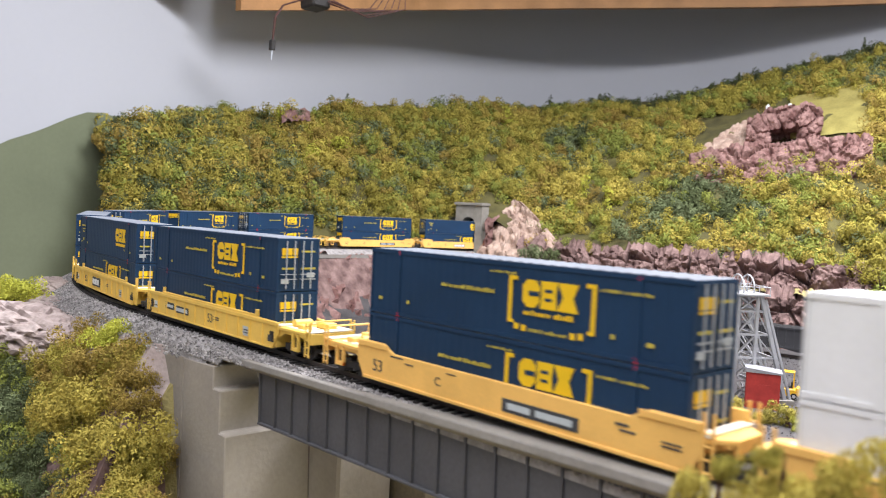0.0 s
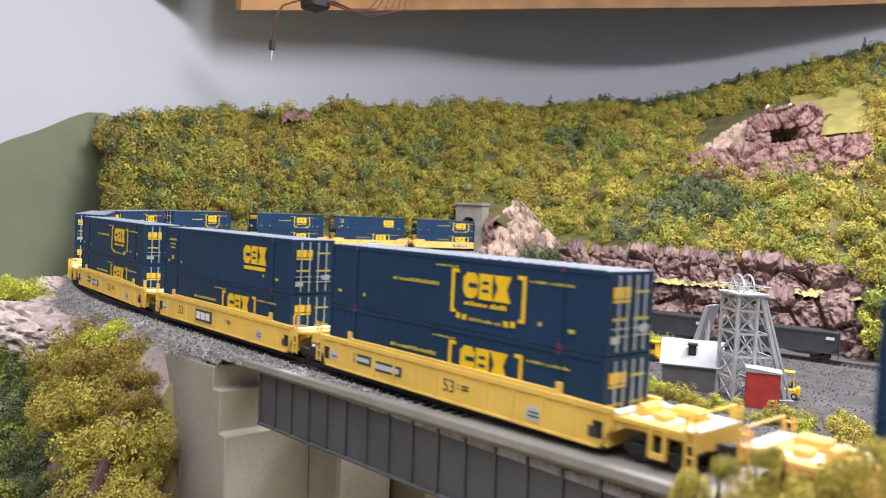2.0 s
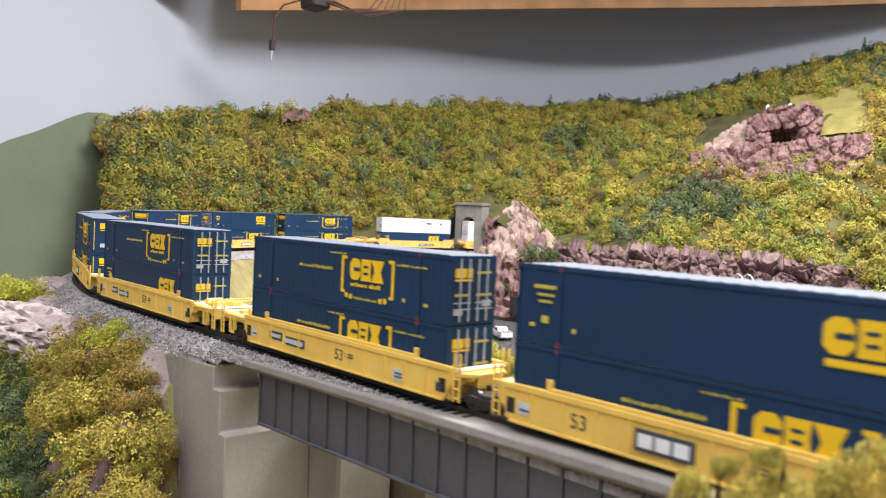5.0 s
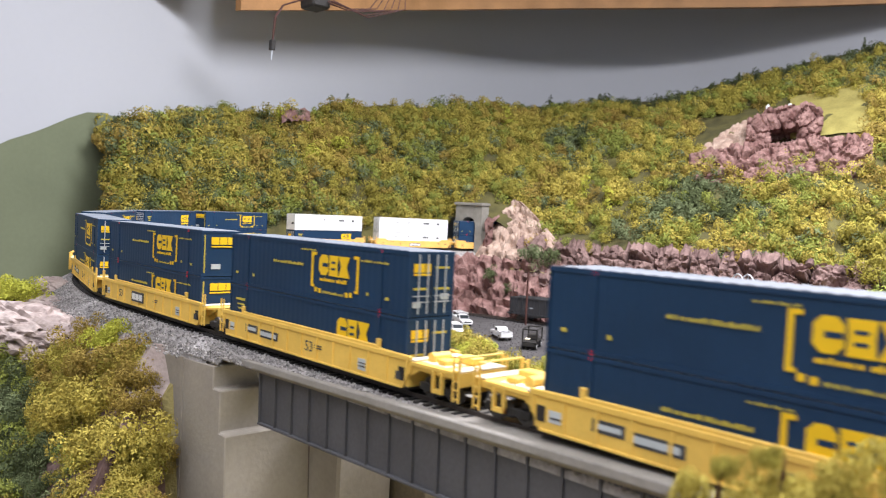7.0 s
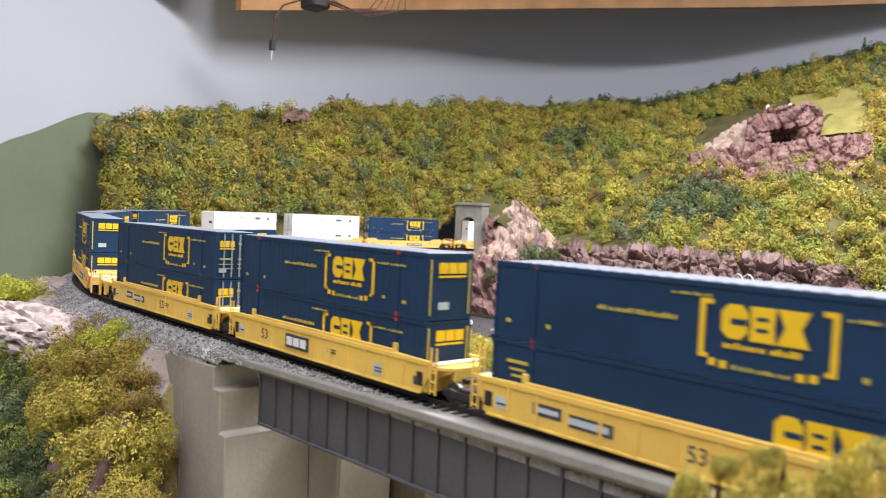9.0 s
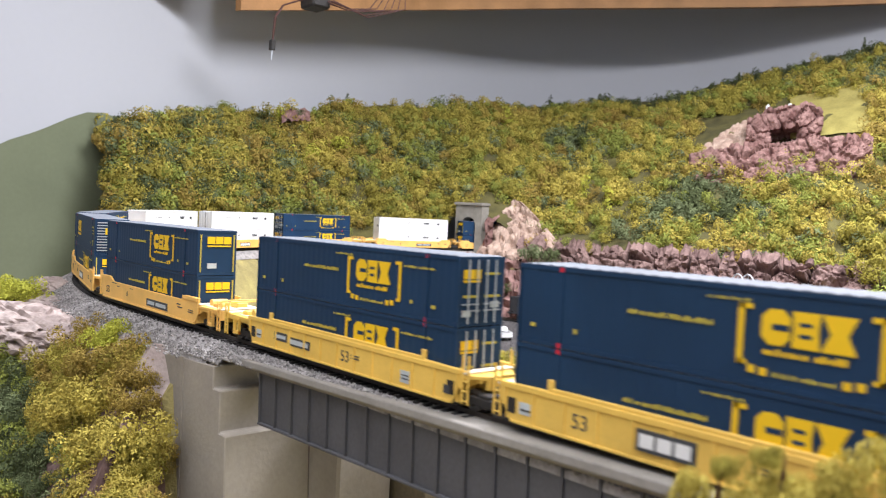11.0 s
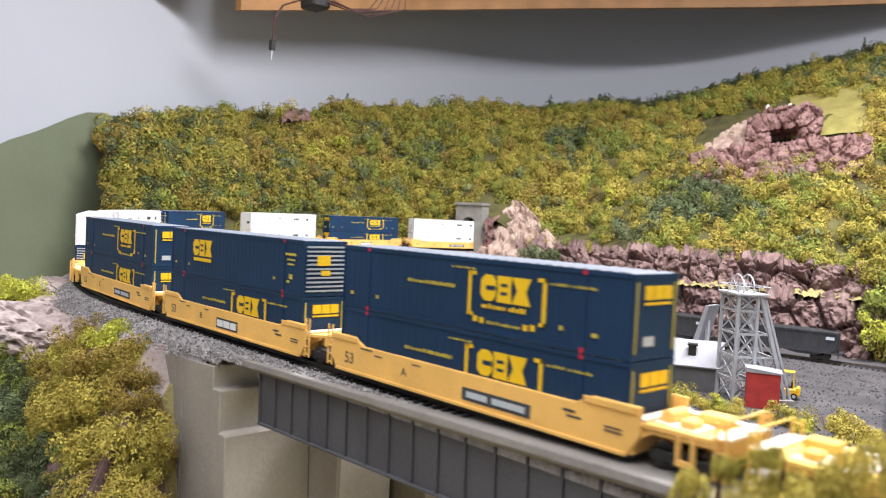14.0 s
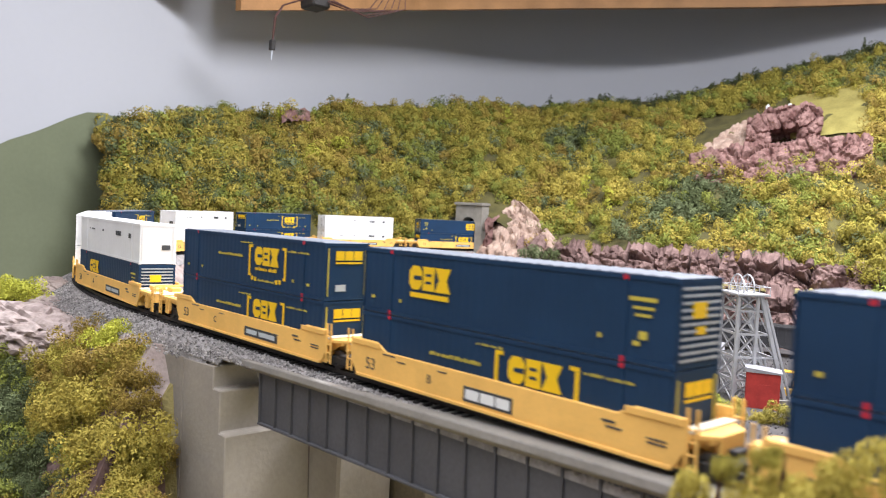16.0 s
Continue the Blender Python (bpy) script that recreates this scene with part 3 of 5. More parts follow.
# small white figurine-sized marker stones by the cliff edge
for u, h in ((10.28, 0.016), (10.62, 0.010)):
    p = hill(u, 0.56, 0.3)
    bm = bmesh.new()
    bmesh.ops.create_icosphere(bm, subdivisions=1, radius=1, matrix=Matrix.Translation((p.x, p.y - 0.01, p.z + 0.012 + h * 0.4)) @ Matrix.Diagonal((0.006, 0.006, h * 0.7, 1)))
    tagged(part("marker_stone", bm, WHITE), "small white stone standing on the cliff edge", "stone")

# ---- tunnel portal ----
portal = tagged(new("tunnel_portal"), "grey concrete tunnel portal with an arched opening", "tunnel portal")
px_, py_, pz_, _ = track(-1.918)
portal.matrix_basis = pose(px_, py_, pz_, 0, 0, 10)
W2, H2, A2 = 0.040, 0.110, 0.0212
arch_pts = [(-A2, -0.02), (-A2, 0.060)] + [(-A2 * math.cos(a), 0.060 + A2 * math.sin(a)) for a in (math.pi * i / 12 for i in range(1, 12))] + [(A2, 0.060), (A2, -0.02)]
bm = bmesh.new()
prism([(-W2, -0.02), (-A2, -0.02), (-A2, 0.060)] + [(-W2, 0.060)], 0, 0.03, bm)
prism([(A2, -0.02), (W2, -0.02), (W2, 0.060), (A2, 0.060)], 0, 0.03, bm)
for (a, b), (c, d) in zip(arch_pts[1:-1], arch_pts[2:-1]):
    prism([(a, b), (c, d), (c, H2), (a, H2)], 0, 0.03, bm)
prism([(-W2, 0.060), (-A2, 0.060), (-A2, H2), (-W2, H2)], 0, 0.03, bm)
prism([(A2, 0.060), (W2, 0.060), (W2, H2), (A2, H2)], 0, 0.03, bm)
bmesh.ops.remove_doubles(bm, verts=bm.verts, dist=0.0001)
part("portal_wall", bm, mat("portal_concrete", (0.25, 0.24, 0.21), 0.85, vary=0.2, scale=40, bump=0.3), portal)
part("coping", boxes([(-W2 - 0.003, -0.005, H2, W2 + 0.003, 0.032, H2 + 0.007)], 0.0008), bpy.data.materials["portal_concrete"], portal)
bm = bmesh.new()
for (a, b), (c, d) in zip(arch_pts, arch_pts[1:]):
    bm.faces.new([bm.verts.new(p) for p in ((a * 1.02, 0.03, b), (c * 1.02, 0.03, d), (c * 1.02 + 0.04, 0.55, d), (a * 1.02 + 0.04, 0.55, b))])
bm.faces.new([bm.verts.new((a * 1.02 + 0.04, 0.55, b)) for a, b in arch_pts])
part("lining", bm, BLACK_SEAM, portal, "dark tunnel lining")

# ---- wires on the valance ----
wire = tagged(new("hanging_wire"), "thin brown wire with a small black connector hanging from the valance", "wire")
WIRE = mat("wire_brown", (0.07, 0.03, 0.025), 0.6, vary=0.2)
for dx in (0, 0.004):
    part("cable", tube(bmesh.new(), [(-1.17 + dx, 0.68, 0.54), (-1.205 + dx, 0.650, 0.537), (-1.226 + dx, 0.625, 0.525), (-1.2245 + dx, 0.606, 0.495), (-1.2205 + dx * 0.5, 0.601, 0.455), (-1.22, 0.600, 0.440)], 0.0019), WIRE, wire)
part("connector", boxes([(-1.226, 0.595, 0.423, -1.214, 0.605, 0.445)], 0.001), TRUCK_BLACK, wire)
part("tip", rod(bmesh.new(), (-1.22, 0.600, 0.424), (-1.219, 0.599, 0.402), 0.0022, 6, 0.001), STEEL, wire)
tangle = tagged(new("cable_tangle"), "dark tangle of wires and a black socket under the valance", "cable tangle")
part("socket", boxes([(-1.205, 0.655, 0.520, -1.150, 0.700, 0.560)], 0.004), TRUCK_BLACK, tangle)
for i in range(6):
    a0 = rnd.uniform(0, 1)
    part("cable", tube(bmesh.new(), [(-1.16 + 0.02 * i * 0.3, 0.69, 0.535), (-1.13 + 0.01 * i, 0.72 + 0.006 * i, 0.522 - 0.004 * rnd.random() * i), (-1.09 + 0.012 * i, 0.76 + 0.01 * i, 0.520 + 0.006 * a0), (-1.08 + 0.006 * i, 0.775 + 0.01 * i, 0.55)], 0.0011), WIRE, tangle)

# ---- rocks, bushes and lichen on the near bank ----
def boulder(name, x, y, z, sx, sy, sz, turn, material, label, seed):
    bm = bmesh.new()
    bmesh.ops.create_icosphere(bm, subdivisions=5, radius=1)
    for v in bm.verts:
        d = v.co.normalized()
        v.co = d * (1 + craggy(d + Vector((seed, 0, 0)), 2.6, 0.13) + rough3(d + Vector((seed, 3, 0)), 6, 0.06))
        v.co = Vector((v.co.x * sx, v.co.y * sy, v.co.z * sz))
    ob = part(name, bm, material)
    ob.matrix_basis = pose(x, y, z, 0, 0, turn)
    return tagged(ob, label, "rock")


boulder("boulder", -0.475, -0.062, -0.040, 0.085, 0.042, 0.026, 12, ROCK_GREY, "pale pink craggy rock beside the curve", 1)
boulder("boulder", -0.43, -0.050, -0.050, 0.045, 0.026, 0.020, -20, ROCK_GREY, "pink craggy rock low on the bank", 2)
boulder("boulder", -0.60, -0.004, -0.018, 0.026, 0.020, 0.016, 40, ROCK_GREY, "grey-pink stone on the ballast shoulder", 3)
boulder("boulder", -0.52, -0.010, -0.030, 0.06, 0.03, 0.016, 25, ROCK_GREY, "pale low rock under the ballast shoulder", 4)
boulder("boulder", -0.02, 0.075, -0.12, 0.03, 0.03, 0.03, 0, ROCK_PALE, "pale rock under the bridge", 6)


def bush(x, y, z, r, m, seed, clumps=None, label="", m2=None):
    ob = tagged(new("bush"), label or "rounded yellow-green lichen bush", "bush", "bushes of the layout")
    ob.location = (x, y, z)
    rr = random.Random(seed)
    pl = [(rr.gauss(0, 0.35) * r, rr.gauss(0, 0.35) * r, r * 0.5 + rr.gauss(0, 0.18) * r, r * rr.uniform(0.6, 0.9), rr.randrange(5), 0 if rr.random() < 0.7 else 1) for _ in range(3)]
    crown = leaf_mesh("crown", pl, clumps or FINE, [LEAF[m], LEAF[m2 if m2 is not None else m]], ob)
    bm = bmesh.new()
    for i in range(3):
        rod(bm, (rr.gauss(0, 0.1) * r, rr.gauss(0, 0.1) * r, -0.006), (rr.gauss(0, 0.3) * r, rr.gauss(0, 0.3) * r, r * 0.6), r * 0.06, 5, r * 0.02)
    part("stem", bm, WIRE, ob)
    return ob


A_, B_, C_, D_ = (Vector(p) for p in ((-0.450, -0.082, -0.066), (-0.258, -0.045, -0.028), (-0.250, -0.135, -0.140), (-0.140, -0.085, -0.115)))
seed = 100
for j in range(9):
    for i in range(8):
        a, b = (i + rnd.uniform(-0.3, 0.3)) / 7.1, (j + rnd.uniform(-0.3, 0.3)) / 8
        p = A_.lerp(B_, a).lerp(C_.lerp(D_, a), b)
        seed += 1
        k = rnd.random()
        if a > 0.70:
            m, m2, word = (1 if k < 0.35 else 5), 0, "bushy golden-yellow lichen on the near bank"
        elif a > 0.38 and b < 0.45:
            m, m2, word = (1 if k < 0.4 else 6 if k < 0.55 else 0), 5, "olive and yellow lichen on the near bank"
        elif b > 0.5 and k < 0.6:
            m, m2, word = 3, 4, "dark green lichen low on the near bank"
        else:
            m, m2, word = (4 if k < 0.5 else 3 if k < 0.75 else 2), (3 if k < 0.6 else 0), "grey-green lichen bush on the near bank"
        bush(p.x, p.y, p.z - 0.014, rnd.uniform(0.015, 0.026), m, seed, None, word, m2)
for x, y, z, r, m in ((-0.565, -0.055, -0.035, 0.030, 6), (-0.60, -0.10, -0.05, 0.03, 6), (-0.50, -0.11, -0.06, 0.03, 6), (-0.345, -0.040, -0.040, 0.016, 5), (-0.36, -0.045, -0.038, 0.020, 5), (-0.33, -0.038, -0.036, 0.020, 6), (-0.30, -0.037, -0.036, 0.020, 6), (-0.275, -0.037, -0.036, 0.019, 1), (-0.258, -0.041, -0.044, 0.017, 1), (-0.248, -0.044, -0.062, 0.016, 5), (-0.238, -0.045, -0.052, 0.015, 5), (-0.226, -0.047, -0.082, 0.017, 1), (-0.214, -0.050, -0.108, 0.017, 5), (-0.262, -0.042, -0.034, 0.014, 1), (-0.315, -0.028, -0.035, 0.017, 6), (-0.36, -0.055, -0.045, 0.014, 0), (-0.55, 0.0, -0.030, 0.010, 2)):
    seed += 1
    bush(x, y, z, r, m, seed, None, "bright yellow-green lichen bush on the bank")
# close lichen sprigs before the bridge
for x, y, z, r, m in ((0.196, -0.116, 0.010, 0.007, 0), (0.206, -0.108, 0.010, 0.008, 0), (0.216, -0.103, 0.013, 0.008, 1), (0.229, -0.093, 0.020, 0.009, 1), (0.2285, -0.094, 0.033, 0.004, 0), (0.238, -0.087, 0.022, 0.010, 1), (0.239, -0.085, 0.036, 0.004, 0), (0.250, -0.086, 0.018, 0.013, 1), (0.258, -0.080, 0.030, 0.012, 1), (0.265, -0.076, 0.036, 0.011, 1), (0.246, -0.100, 0.008, 0.012, 0)):
    seed += 1
    bush(x, y, z, r, m, seed, None, "yellow lichen sprig close before the bridge")
# planting that carries the near sprigs
bank = crag("near_bank", [[Vector((0.10 + 0.35 * i / 20, -0.125 + 0.06 * j / 8, -0.20 + 0.215 * math.sin(math.pi * j / 8) * min(1, i / 6))) for i in range(21)] for j in range(9)], ROCK_DARK, 20, 0.006, "dark earth bank close before the bridge")
# yard edge planting
for i in range(46):
    t = i / 45
    x = -0.70 + 0.78 * t
    y = lerp([(-0.70, 0.69), (-0.637, 0.658), (-0.46, 0.583), (-0.34, 0.575), (-0.25, 0.645), (-0.08, 0.650), (0.08, 0.69)], x)[0] + rnd.uniform(-0.03, 0.015)
    seed += 1
    k = rnd.random()
    bush(x, y, -0.138, rnd.uniform(0.017, 0.028) * (0.65 if -0.22 < x < -0.08 else 1.0), 6 if k < 0.35 else 1 if k < 0.6 else 0 if k < 0.9 else 2, seed, CLUMPS, "yellow-green bush along the edge of the mine yard")
for x, y, z, r, m in ((-0.93, 1.02, -0.05, 0.02, 3), (-0.86, 1.075, -0.012, 0.035, 4), (-0.83, 1.09, -0.004, 0.03, 3), (-0.88, 1.03, -0.08, 0.02, 3), (-0.12, 1.24, -0.13, 0.045, 6), (-0.05, 1.26, -0.10, 0.05, 2), (-0.02, 1.30, -0.05, 0.06, 0), (0.05, 1.28, -0.08, 0.06, 2), (-0.20, 1.265, -0.10, 0.045, 6), (-0.19, 1.29, -0.05, 0.05, 2), (-0.17, 1.29, -0.12, 0.04, 0), (-0.22, 1.31, 0.0, 0.05, 0), (-0.14, 1.33, 0.01, 0.05, 1), (-0.52, 0.985, -0.138, 0.03, 6), (-0.47, 0.965, -0.138, 0.026, 6), (-0.43, 0.955, -0.138, 0.028, 2), (-0.10, 1.30, -0.04, 0.045, 0), (0.02, 1.34, 0.0, 0.06, 1)):
    seed += 1
    bush(x, y, z, r, m, seed, CLUMPS, "dark green bush against the rock face" if m > 2 and m < 5 else "green bush at the end of the rock face")

# ---- double-stack train ----
CL, CW, CH = 0.1857, 0.0299, 0.0330
POST = CL / 2 - 0.0227


def plate(specs, side, lift=0.00016):
    """Thin raised marks on a long side (side -1 or 1): boxes given in x (to the right of someone reading) and z."""
    bm = bmesh.new()
    for x0, z0, x1, z1 in specs:
        x0, x1 = (x0 + 0.003, x1 + 0.003) if x0 > -0.06 and x1 < 0.06 else (x0, x1)
        xa, xb = (x0, x1) if side < 0 else (-x1, -x0)
        y = side * CW / 2
        boxes([(xa, min(y, y + side * lift), z0, xb, max(y, y + side * lift), z1)], bm=bm)
    return bm


def words(x0, z0, x1, z1, pitch=0.0011, seed=1):
    """Marks of a line of unreadable small print."""
    r, x, out = random.Random(seed), x0, []
    while x < x1 - pitch:
        if r.random() < 0.14:
            x += pitch * 0.8
            continue
        out.append((x, z0, x + pitch * r.uniform(0.55, 0.8), z1 - (z1 - z0) * (0.3 if r.random() < 0.5 else 0)))
        x += pitch
    return out


def block_logo(x, z, w, h, side, slot_side, lift=0.0002):
    """Three chunky slabs side by side: a slotted slab, a notched slab and a waisted slab."""
    bm = bmesh.new()
    x += 0.003
    y = side * CW / 2
    k = w / 3

    def slab(pts, dy=0.0):
        pts = [(p if side < 0 else -p, q) for p, q in pts]
        prism(pts, y, y + side * (lift + dy), bm)
    c = 0.22 * h
    slab([(x, z + c), (x + c, z), (x + k - c, z), (x + k * 0.98, z + c), (x + k * 0.98, z + h - c), (x + k - c, z + h), (x + c, z + h), (x, z + h - c)])
    slab([(x + k * 1.04, z), (x + k * 1.96, z), (x + k * 1.90, z + h * 0.5), (x + k * 1.96, z + h), (x + k * 1.04, z + h), (x + k * 1.10, z + h * 0.5)])
    slab([(x + k * 2.0, z), (x + k * 3.1, z), (x + k * 2.82, z + 0.5 * h), (x + k * 3.1, z + h), (x + k * 2.0, z + h), (x + k * 2.28, z + 0.5 * h)])
    return bm


def end_marks(specs, end, lift=0.0002):
    bm = bmesh.new()
    x = end * CL / 2
    for y0, z0, y1, z1 in specs:
        boxes([(min(x, x + end * lift), end * y0 if end > 0 else -y1, z0, max(x, x + end * lift), end * y1 if end > 0 else -y0, z1)], bm=bm)
    return bm


def container(style):
    """A 53-foot container with its doors at +x."""
    white = style == "white"
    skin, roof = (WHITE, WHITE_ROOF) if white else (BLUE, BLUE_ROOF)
    c = new("shipping_container")
    h, w, t = CL / 2, CW / 2, 0.0007
    n = 70
    wave = [(-h + 0.0012 + (CL - 0.0024) * i / (2 * n), (0.00042, 0.00042, 0.00033, 0.00033)[i % 4]) for i in range(2 * n + 1)]
    part("body", prism([(x, -w + d) for x, d in wave] + [(x, w - d) for x, d in wave[::-1]], 0.0006, CH - 0.0004, axis="z"), skin, c)
    for sd in (-1, 1):
        y0, y1 = sorted((sd * (w - 0.0006), sd * w))
        part("bottom_rail", boxes([(-h, y0, 0.0004, h, y1, 0.0022)]), skin, c)
        part("top_rail", boxes([(-h, y0, CH - 0.0018, h, y1, CH)]), skin, c)
    for ex in (-1, 1):
        x0, x1 = sorted((ex * (h - 0.0010), ex * (h - 0.0002)))
        part("end_panel", boxes([(x0, -w + 0.001, 0.002, x1, w - 0.001, CH - 0.0015)]), skin, c)
        x0, x1 = sorted((ex * (h - 0.0008), ex * h))
        for sd in (-1, 1):
            y0, y1 = sorted((sd * (w - 0.0014), sd * w))
            part("corner_post", boxes([(x0, y0, 0.0018, x1, y1, CH - 0.0018)]), skin, c)
        part("end_sill", boxes([(x0, -w + 0.0014, 0.0004, x1, w - 0.0014, 0.0022)]), skin, c)
        part("end_header", boxes([(x0, -w + 0.0014, CH - 0.0016, x1, w - 0.0014, CH)]), skin, c)
    wave = [(-h + 0.002 + (CL - 0.004) * i / 120, CH + (0.0002, 0.0002, 0.00045, 0.00045)[i % 4]) for i in range(121)]
    part("roof", prism([(-h + 0.0008, CH - 0.0004)] + wave + [(h - 0.0008, CH - 0.0004)], -w + 0.0007, w - 0.0007), roof, c, "pale roof panel")
    for x in (-POST, POST):
        for sd in (-1, 1):
            y0, y1 = sorted((sd * (w - 0.0002), sd * (w + 0.0001)))
            part("post", boxes([(x - 0.0011, y0, 0.0006, x + 0.0011, y1, CH - 0.0002)]), skin, c)
            if not white:
                part("lifting_pocket", boxes([(x - 0.0010, y0, CH - 0.0020, x + 0.0010, y1 + 0.0001, CH - 0.0002), (x - 0.0009, y0, 0.0002, x + 0.0009, y1 + 0.0001, 0.0024)]), RED, c, "red lifting pocket")
    for x in (-1, 1):
        for y in (-1, 1):
            for z in (0, CH - 0.0019):
                part("corner_casting", boxes([(min(x * (h - 0.002), x * (h + 0.0001)), min(y * (w - 0.0018), y * (w + 0.0001)), z, max(x * (h - 0.002), x * (h + 0.0001)), max(y * (w - 0.0018), y * (w + 0.0001)), z + 0.0019)]), skin, c)
    # end doors with locking rods
    for i, y in enumerate((-0.0088, -0.0030, 0.0030, 0.0088)):
        part("locking_rod", rod(bmesh.new(), (h + 0.0005, y, 0.0018), (h + 0.0005, y, CH - 0.0014), 0.00042), STEEL if not white else WHITE, c, "grey door locking rod")
    part("door_handle", end_marks([(-0.0125, 0.0105, -0.0015, 0.0110), (0.0015, 0.0105, 0.0125, 0.0110), (-0.0125, 0.0075, -0.0015, 0.0080), (0.0015, 0.0075, 0.0125, 0.0080)], 1, 0.0006), STEEL if not white else WHITE, c)
    part("door_seam", end_marks([(-0.0003, 0.002, 0.0003, CH - 0.0016)], 1, 0.0001), BLACK_SEAM, c)
    if style == "plain":
        part("end_rib", end_marks([(-0.0130, 0.0030 + 0.0026 * i, 0.0130, 0.0040 + 0.0026 * i) for i in range(11)], -1, 0.0005), STEEL, c, "pale horizontal end rib")
    else:
        part("end_frame", end_marks([(-0.0132, 0.0030, -0.0124, CH - 0.003), (0.0124, 0.0030, 0.0132, CH - 0.003)], -1, 0.0003), LOGO_DULL if not white else WHITE, c)
    if white:
        for sd in (-1, 1):
            part("side_print", plate([(-0.060 + 0.004 * i, 0.0225, -0.0575 + 0.004 * i, 0.0235) for i in range(4)] + [(0.022, 0.0205, 0.0262, 0.0245), (0.0272, 0.0205, 0.0314, 0.0245), (0.0324, 0.0205, 0.0366, 0.0245), (-0.020, 0.022, -0.016, 0.024), (0.062, 0.020, 0.068, 0.024)], sd), PRINT_DARK, c, "dark side print")
        part("end_print", end_marks([(0.003, 0.012, 0.010, 0.016)], -1), PRINT_DARK, c)
        return tagged(c, "clean white 53-foot shipping container model", "shipping container", "containers of the train")
    for sd in (-1, 1):
        if style == "bracket":
            part("logo", block_logo(0.010, 0.0150, 0.0285, 0.0115, sd, 0), LOGO, c, "yellow block logo shape")
            part("logo_slot", plate([(0.0135, 0.0198, 0.0190, 0.0218), (0.0222, 0.0183, 0.0262, 0.0196), (0.0222, 0.0219, 0.0262, 0.0232)], sd, 0.00035), BLUE, c)
            part("logo_line", plate(words(0.011, 0.0116, 0.0385, 0.0138, 0.0021, 8), sd), LOGO, c)
            part("bracket", plate([(0.0020, 0.0075, 0.0040, 0.0275), (0.0020, 0.0258, 0.0068, 0.0275), (0.0020, 0.0075, 0.0055, 0.0090)], sd), LOGO, c, "yellow bracket mark")
            part("bracket", plate([(0.0460, 0.0075, 0.0480, 0.0275), (0.0432, 0.0258, 0.0480, 0.0275), (0.0445, 0.0075, 0.0480, 0.0090)], sd), LOGO, c, "yellow bracket mark")
            for q in ((0.0060, 0.0050, 0.0085, 0.0076), (0.0100, 0.0046, 0.0125, 0.0072), (0.0360, 0.0046, 0.0385, 0.0072), (0.0400, 0.0050, 0.0425, 0.0076)):
                part("dot_mark", plate([q], sd), LOGO, c)
            part("web_line", plate(words(0.0145, 0.0048, 0.0345, 0.0062, 0.0009, 5), sd), LOGO_DULL, c)
            part("slogan_bar", plate(words(-0.0420, 0.0186, -0.0060, 0.0204), sd), LOGO_DULL, c, "dull yellow line of small print")
            for q in ((-0.0095, 0.0280, 0.0062, 0.0290), (0.0500, 0.0252, 0.0620, 0.0264), (0.0640, 0.0252, 0.0770, 0.0264)):
                part("name_bar", plate(words(*q, 0.0009, 3), sd), LOGO_DULL, c)
        else:
            lx = 0.030 if sd < 0 else -0.0585
            part("logo", block_logo(lx, 0.0150, 0.0285, 0.0115, sd, 0), LOGO, c, "yellow block logo shape")
            part("logo_slot", plate([(lx + 0.0035, 0.0198, lx + 0.0090, 0.0218), (lx + 0.0122, 0.0183, lx + 0.0162, 0.0196), (lx + 0.0122, 0.0219, lx + 0.0162, 0.0232)], sd, 0.00035), BLUE, c)
            part("logo_line", plate([(lx + 0.001, 0.0112, lx + 0.0285, 0.0136)], sd), LOGO, c)
            q = -0.084 if sd < 0 else 0.072
            part("code_print", plate([(q, 0.0235, q + 0.012, 0.0250), (q + 0.002, 0.0205, q + 0.011, 0.0215), (q + 0.003, 0.0178, q + 0.010, 0.0188), (q + 0.005, 0.0095, q + 0.0085, 0.0125)], sd), LOGO_DULL, c)
        for q in ((-0.0855, 0.0074, -0.0828, 0.0090), (-0.0630, 0.0072, -0.0612, 0.0090), (0.0585, 0.0077, 0.0603, 0.0095), (0.0745, 0.0070, 0.0775, 0.0086)):
            part("tag", plate([q], sd), LOGO_DULL, c)
    part("door_logo", end_marks([(-0.0120, 0.0226, -0.0088, 0.0270), (-0.0080, 0.0226, -0.0050, 0.0270), (-0.0042, 0.0226, -0.0010, 0.0270), (-0.0120, 0.0210, -0.0010, 0.0220)], 1, 0.00025), LOGO, c, "yellow block mark on the door")
    part("door_print", end_marks([(-0.0118, 0.0138, -0.0025, 0.0150), (0.0020, 0.0245, 0.0115, 0.0256), (0.0020, 0.0138, 0.0120, 0.0150)], 1, 0.00025), LOGO_DULL, c)
    part("door_plate", end_marks([(-0.0122, 0.0050, -0.0070, 0.0075), (0.0060, 0.0088, 0.0115, 0.0118)], 1, 0.0004), PRINT_PALE, c)
    if style == "bracket":
        part("end_logo", end_marks([(-0.0078, 0.0232, -0.0020, 0.0285), (-0.0014, 0.0232, 0.0042, 0.0285), (0.0048, 0.0232, 0.0105, 0.0285), (-0.0078, 0.0212, 0.0105, 0.0222)], -1, 0.00025), LOGO, c, "yellow block mark on the end")
        part("end_plate", end_marks([(-0.0075, 0.0055, -0.0005, 0.0092)], -1), PRINT_PALE, c, "pale number plate")
    else:
        part("end_logo", end_marks([(-0.006, 0.0185, 0.003, 0.0245), (-0.003, 0.0125, 0.003, 0.0155)], -1, 0.0006), LOGO, c, "yellow block mark on the end")
    return tagged(c, "navy blue 53-foot shipping container with yellow marks", "shipping container", "containers of the train")


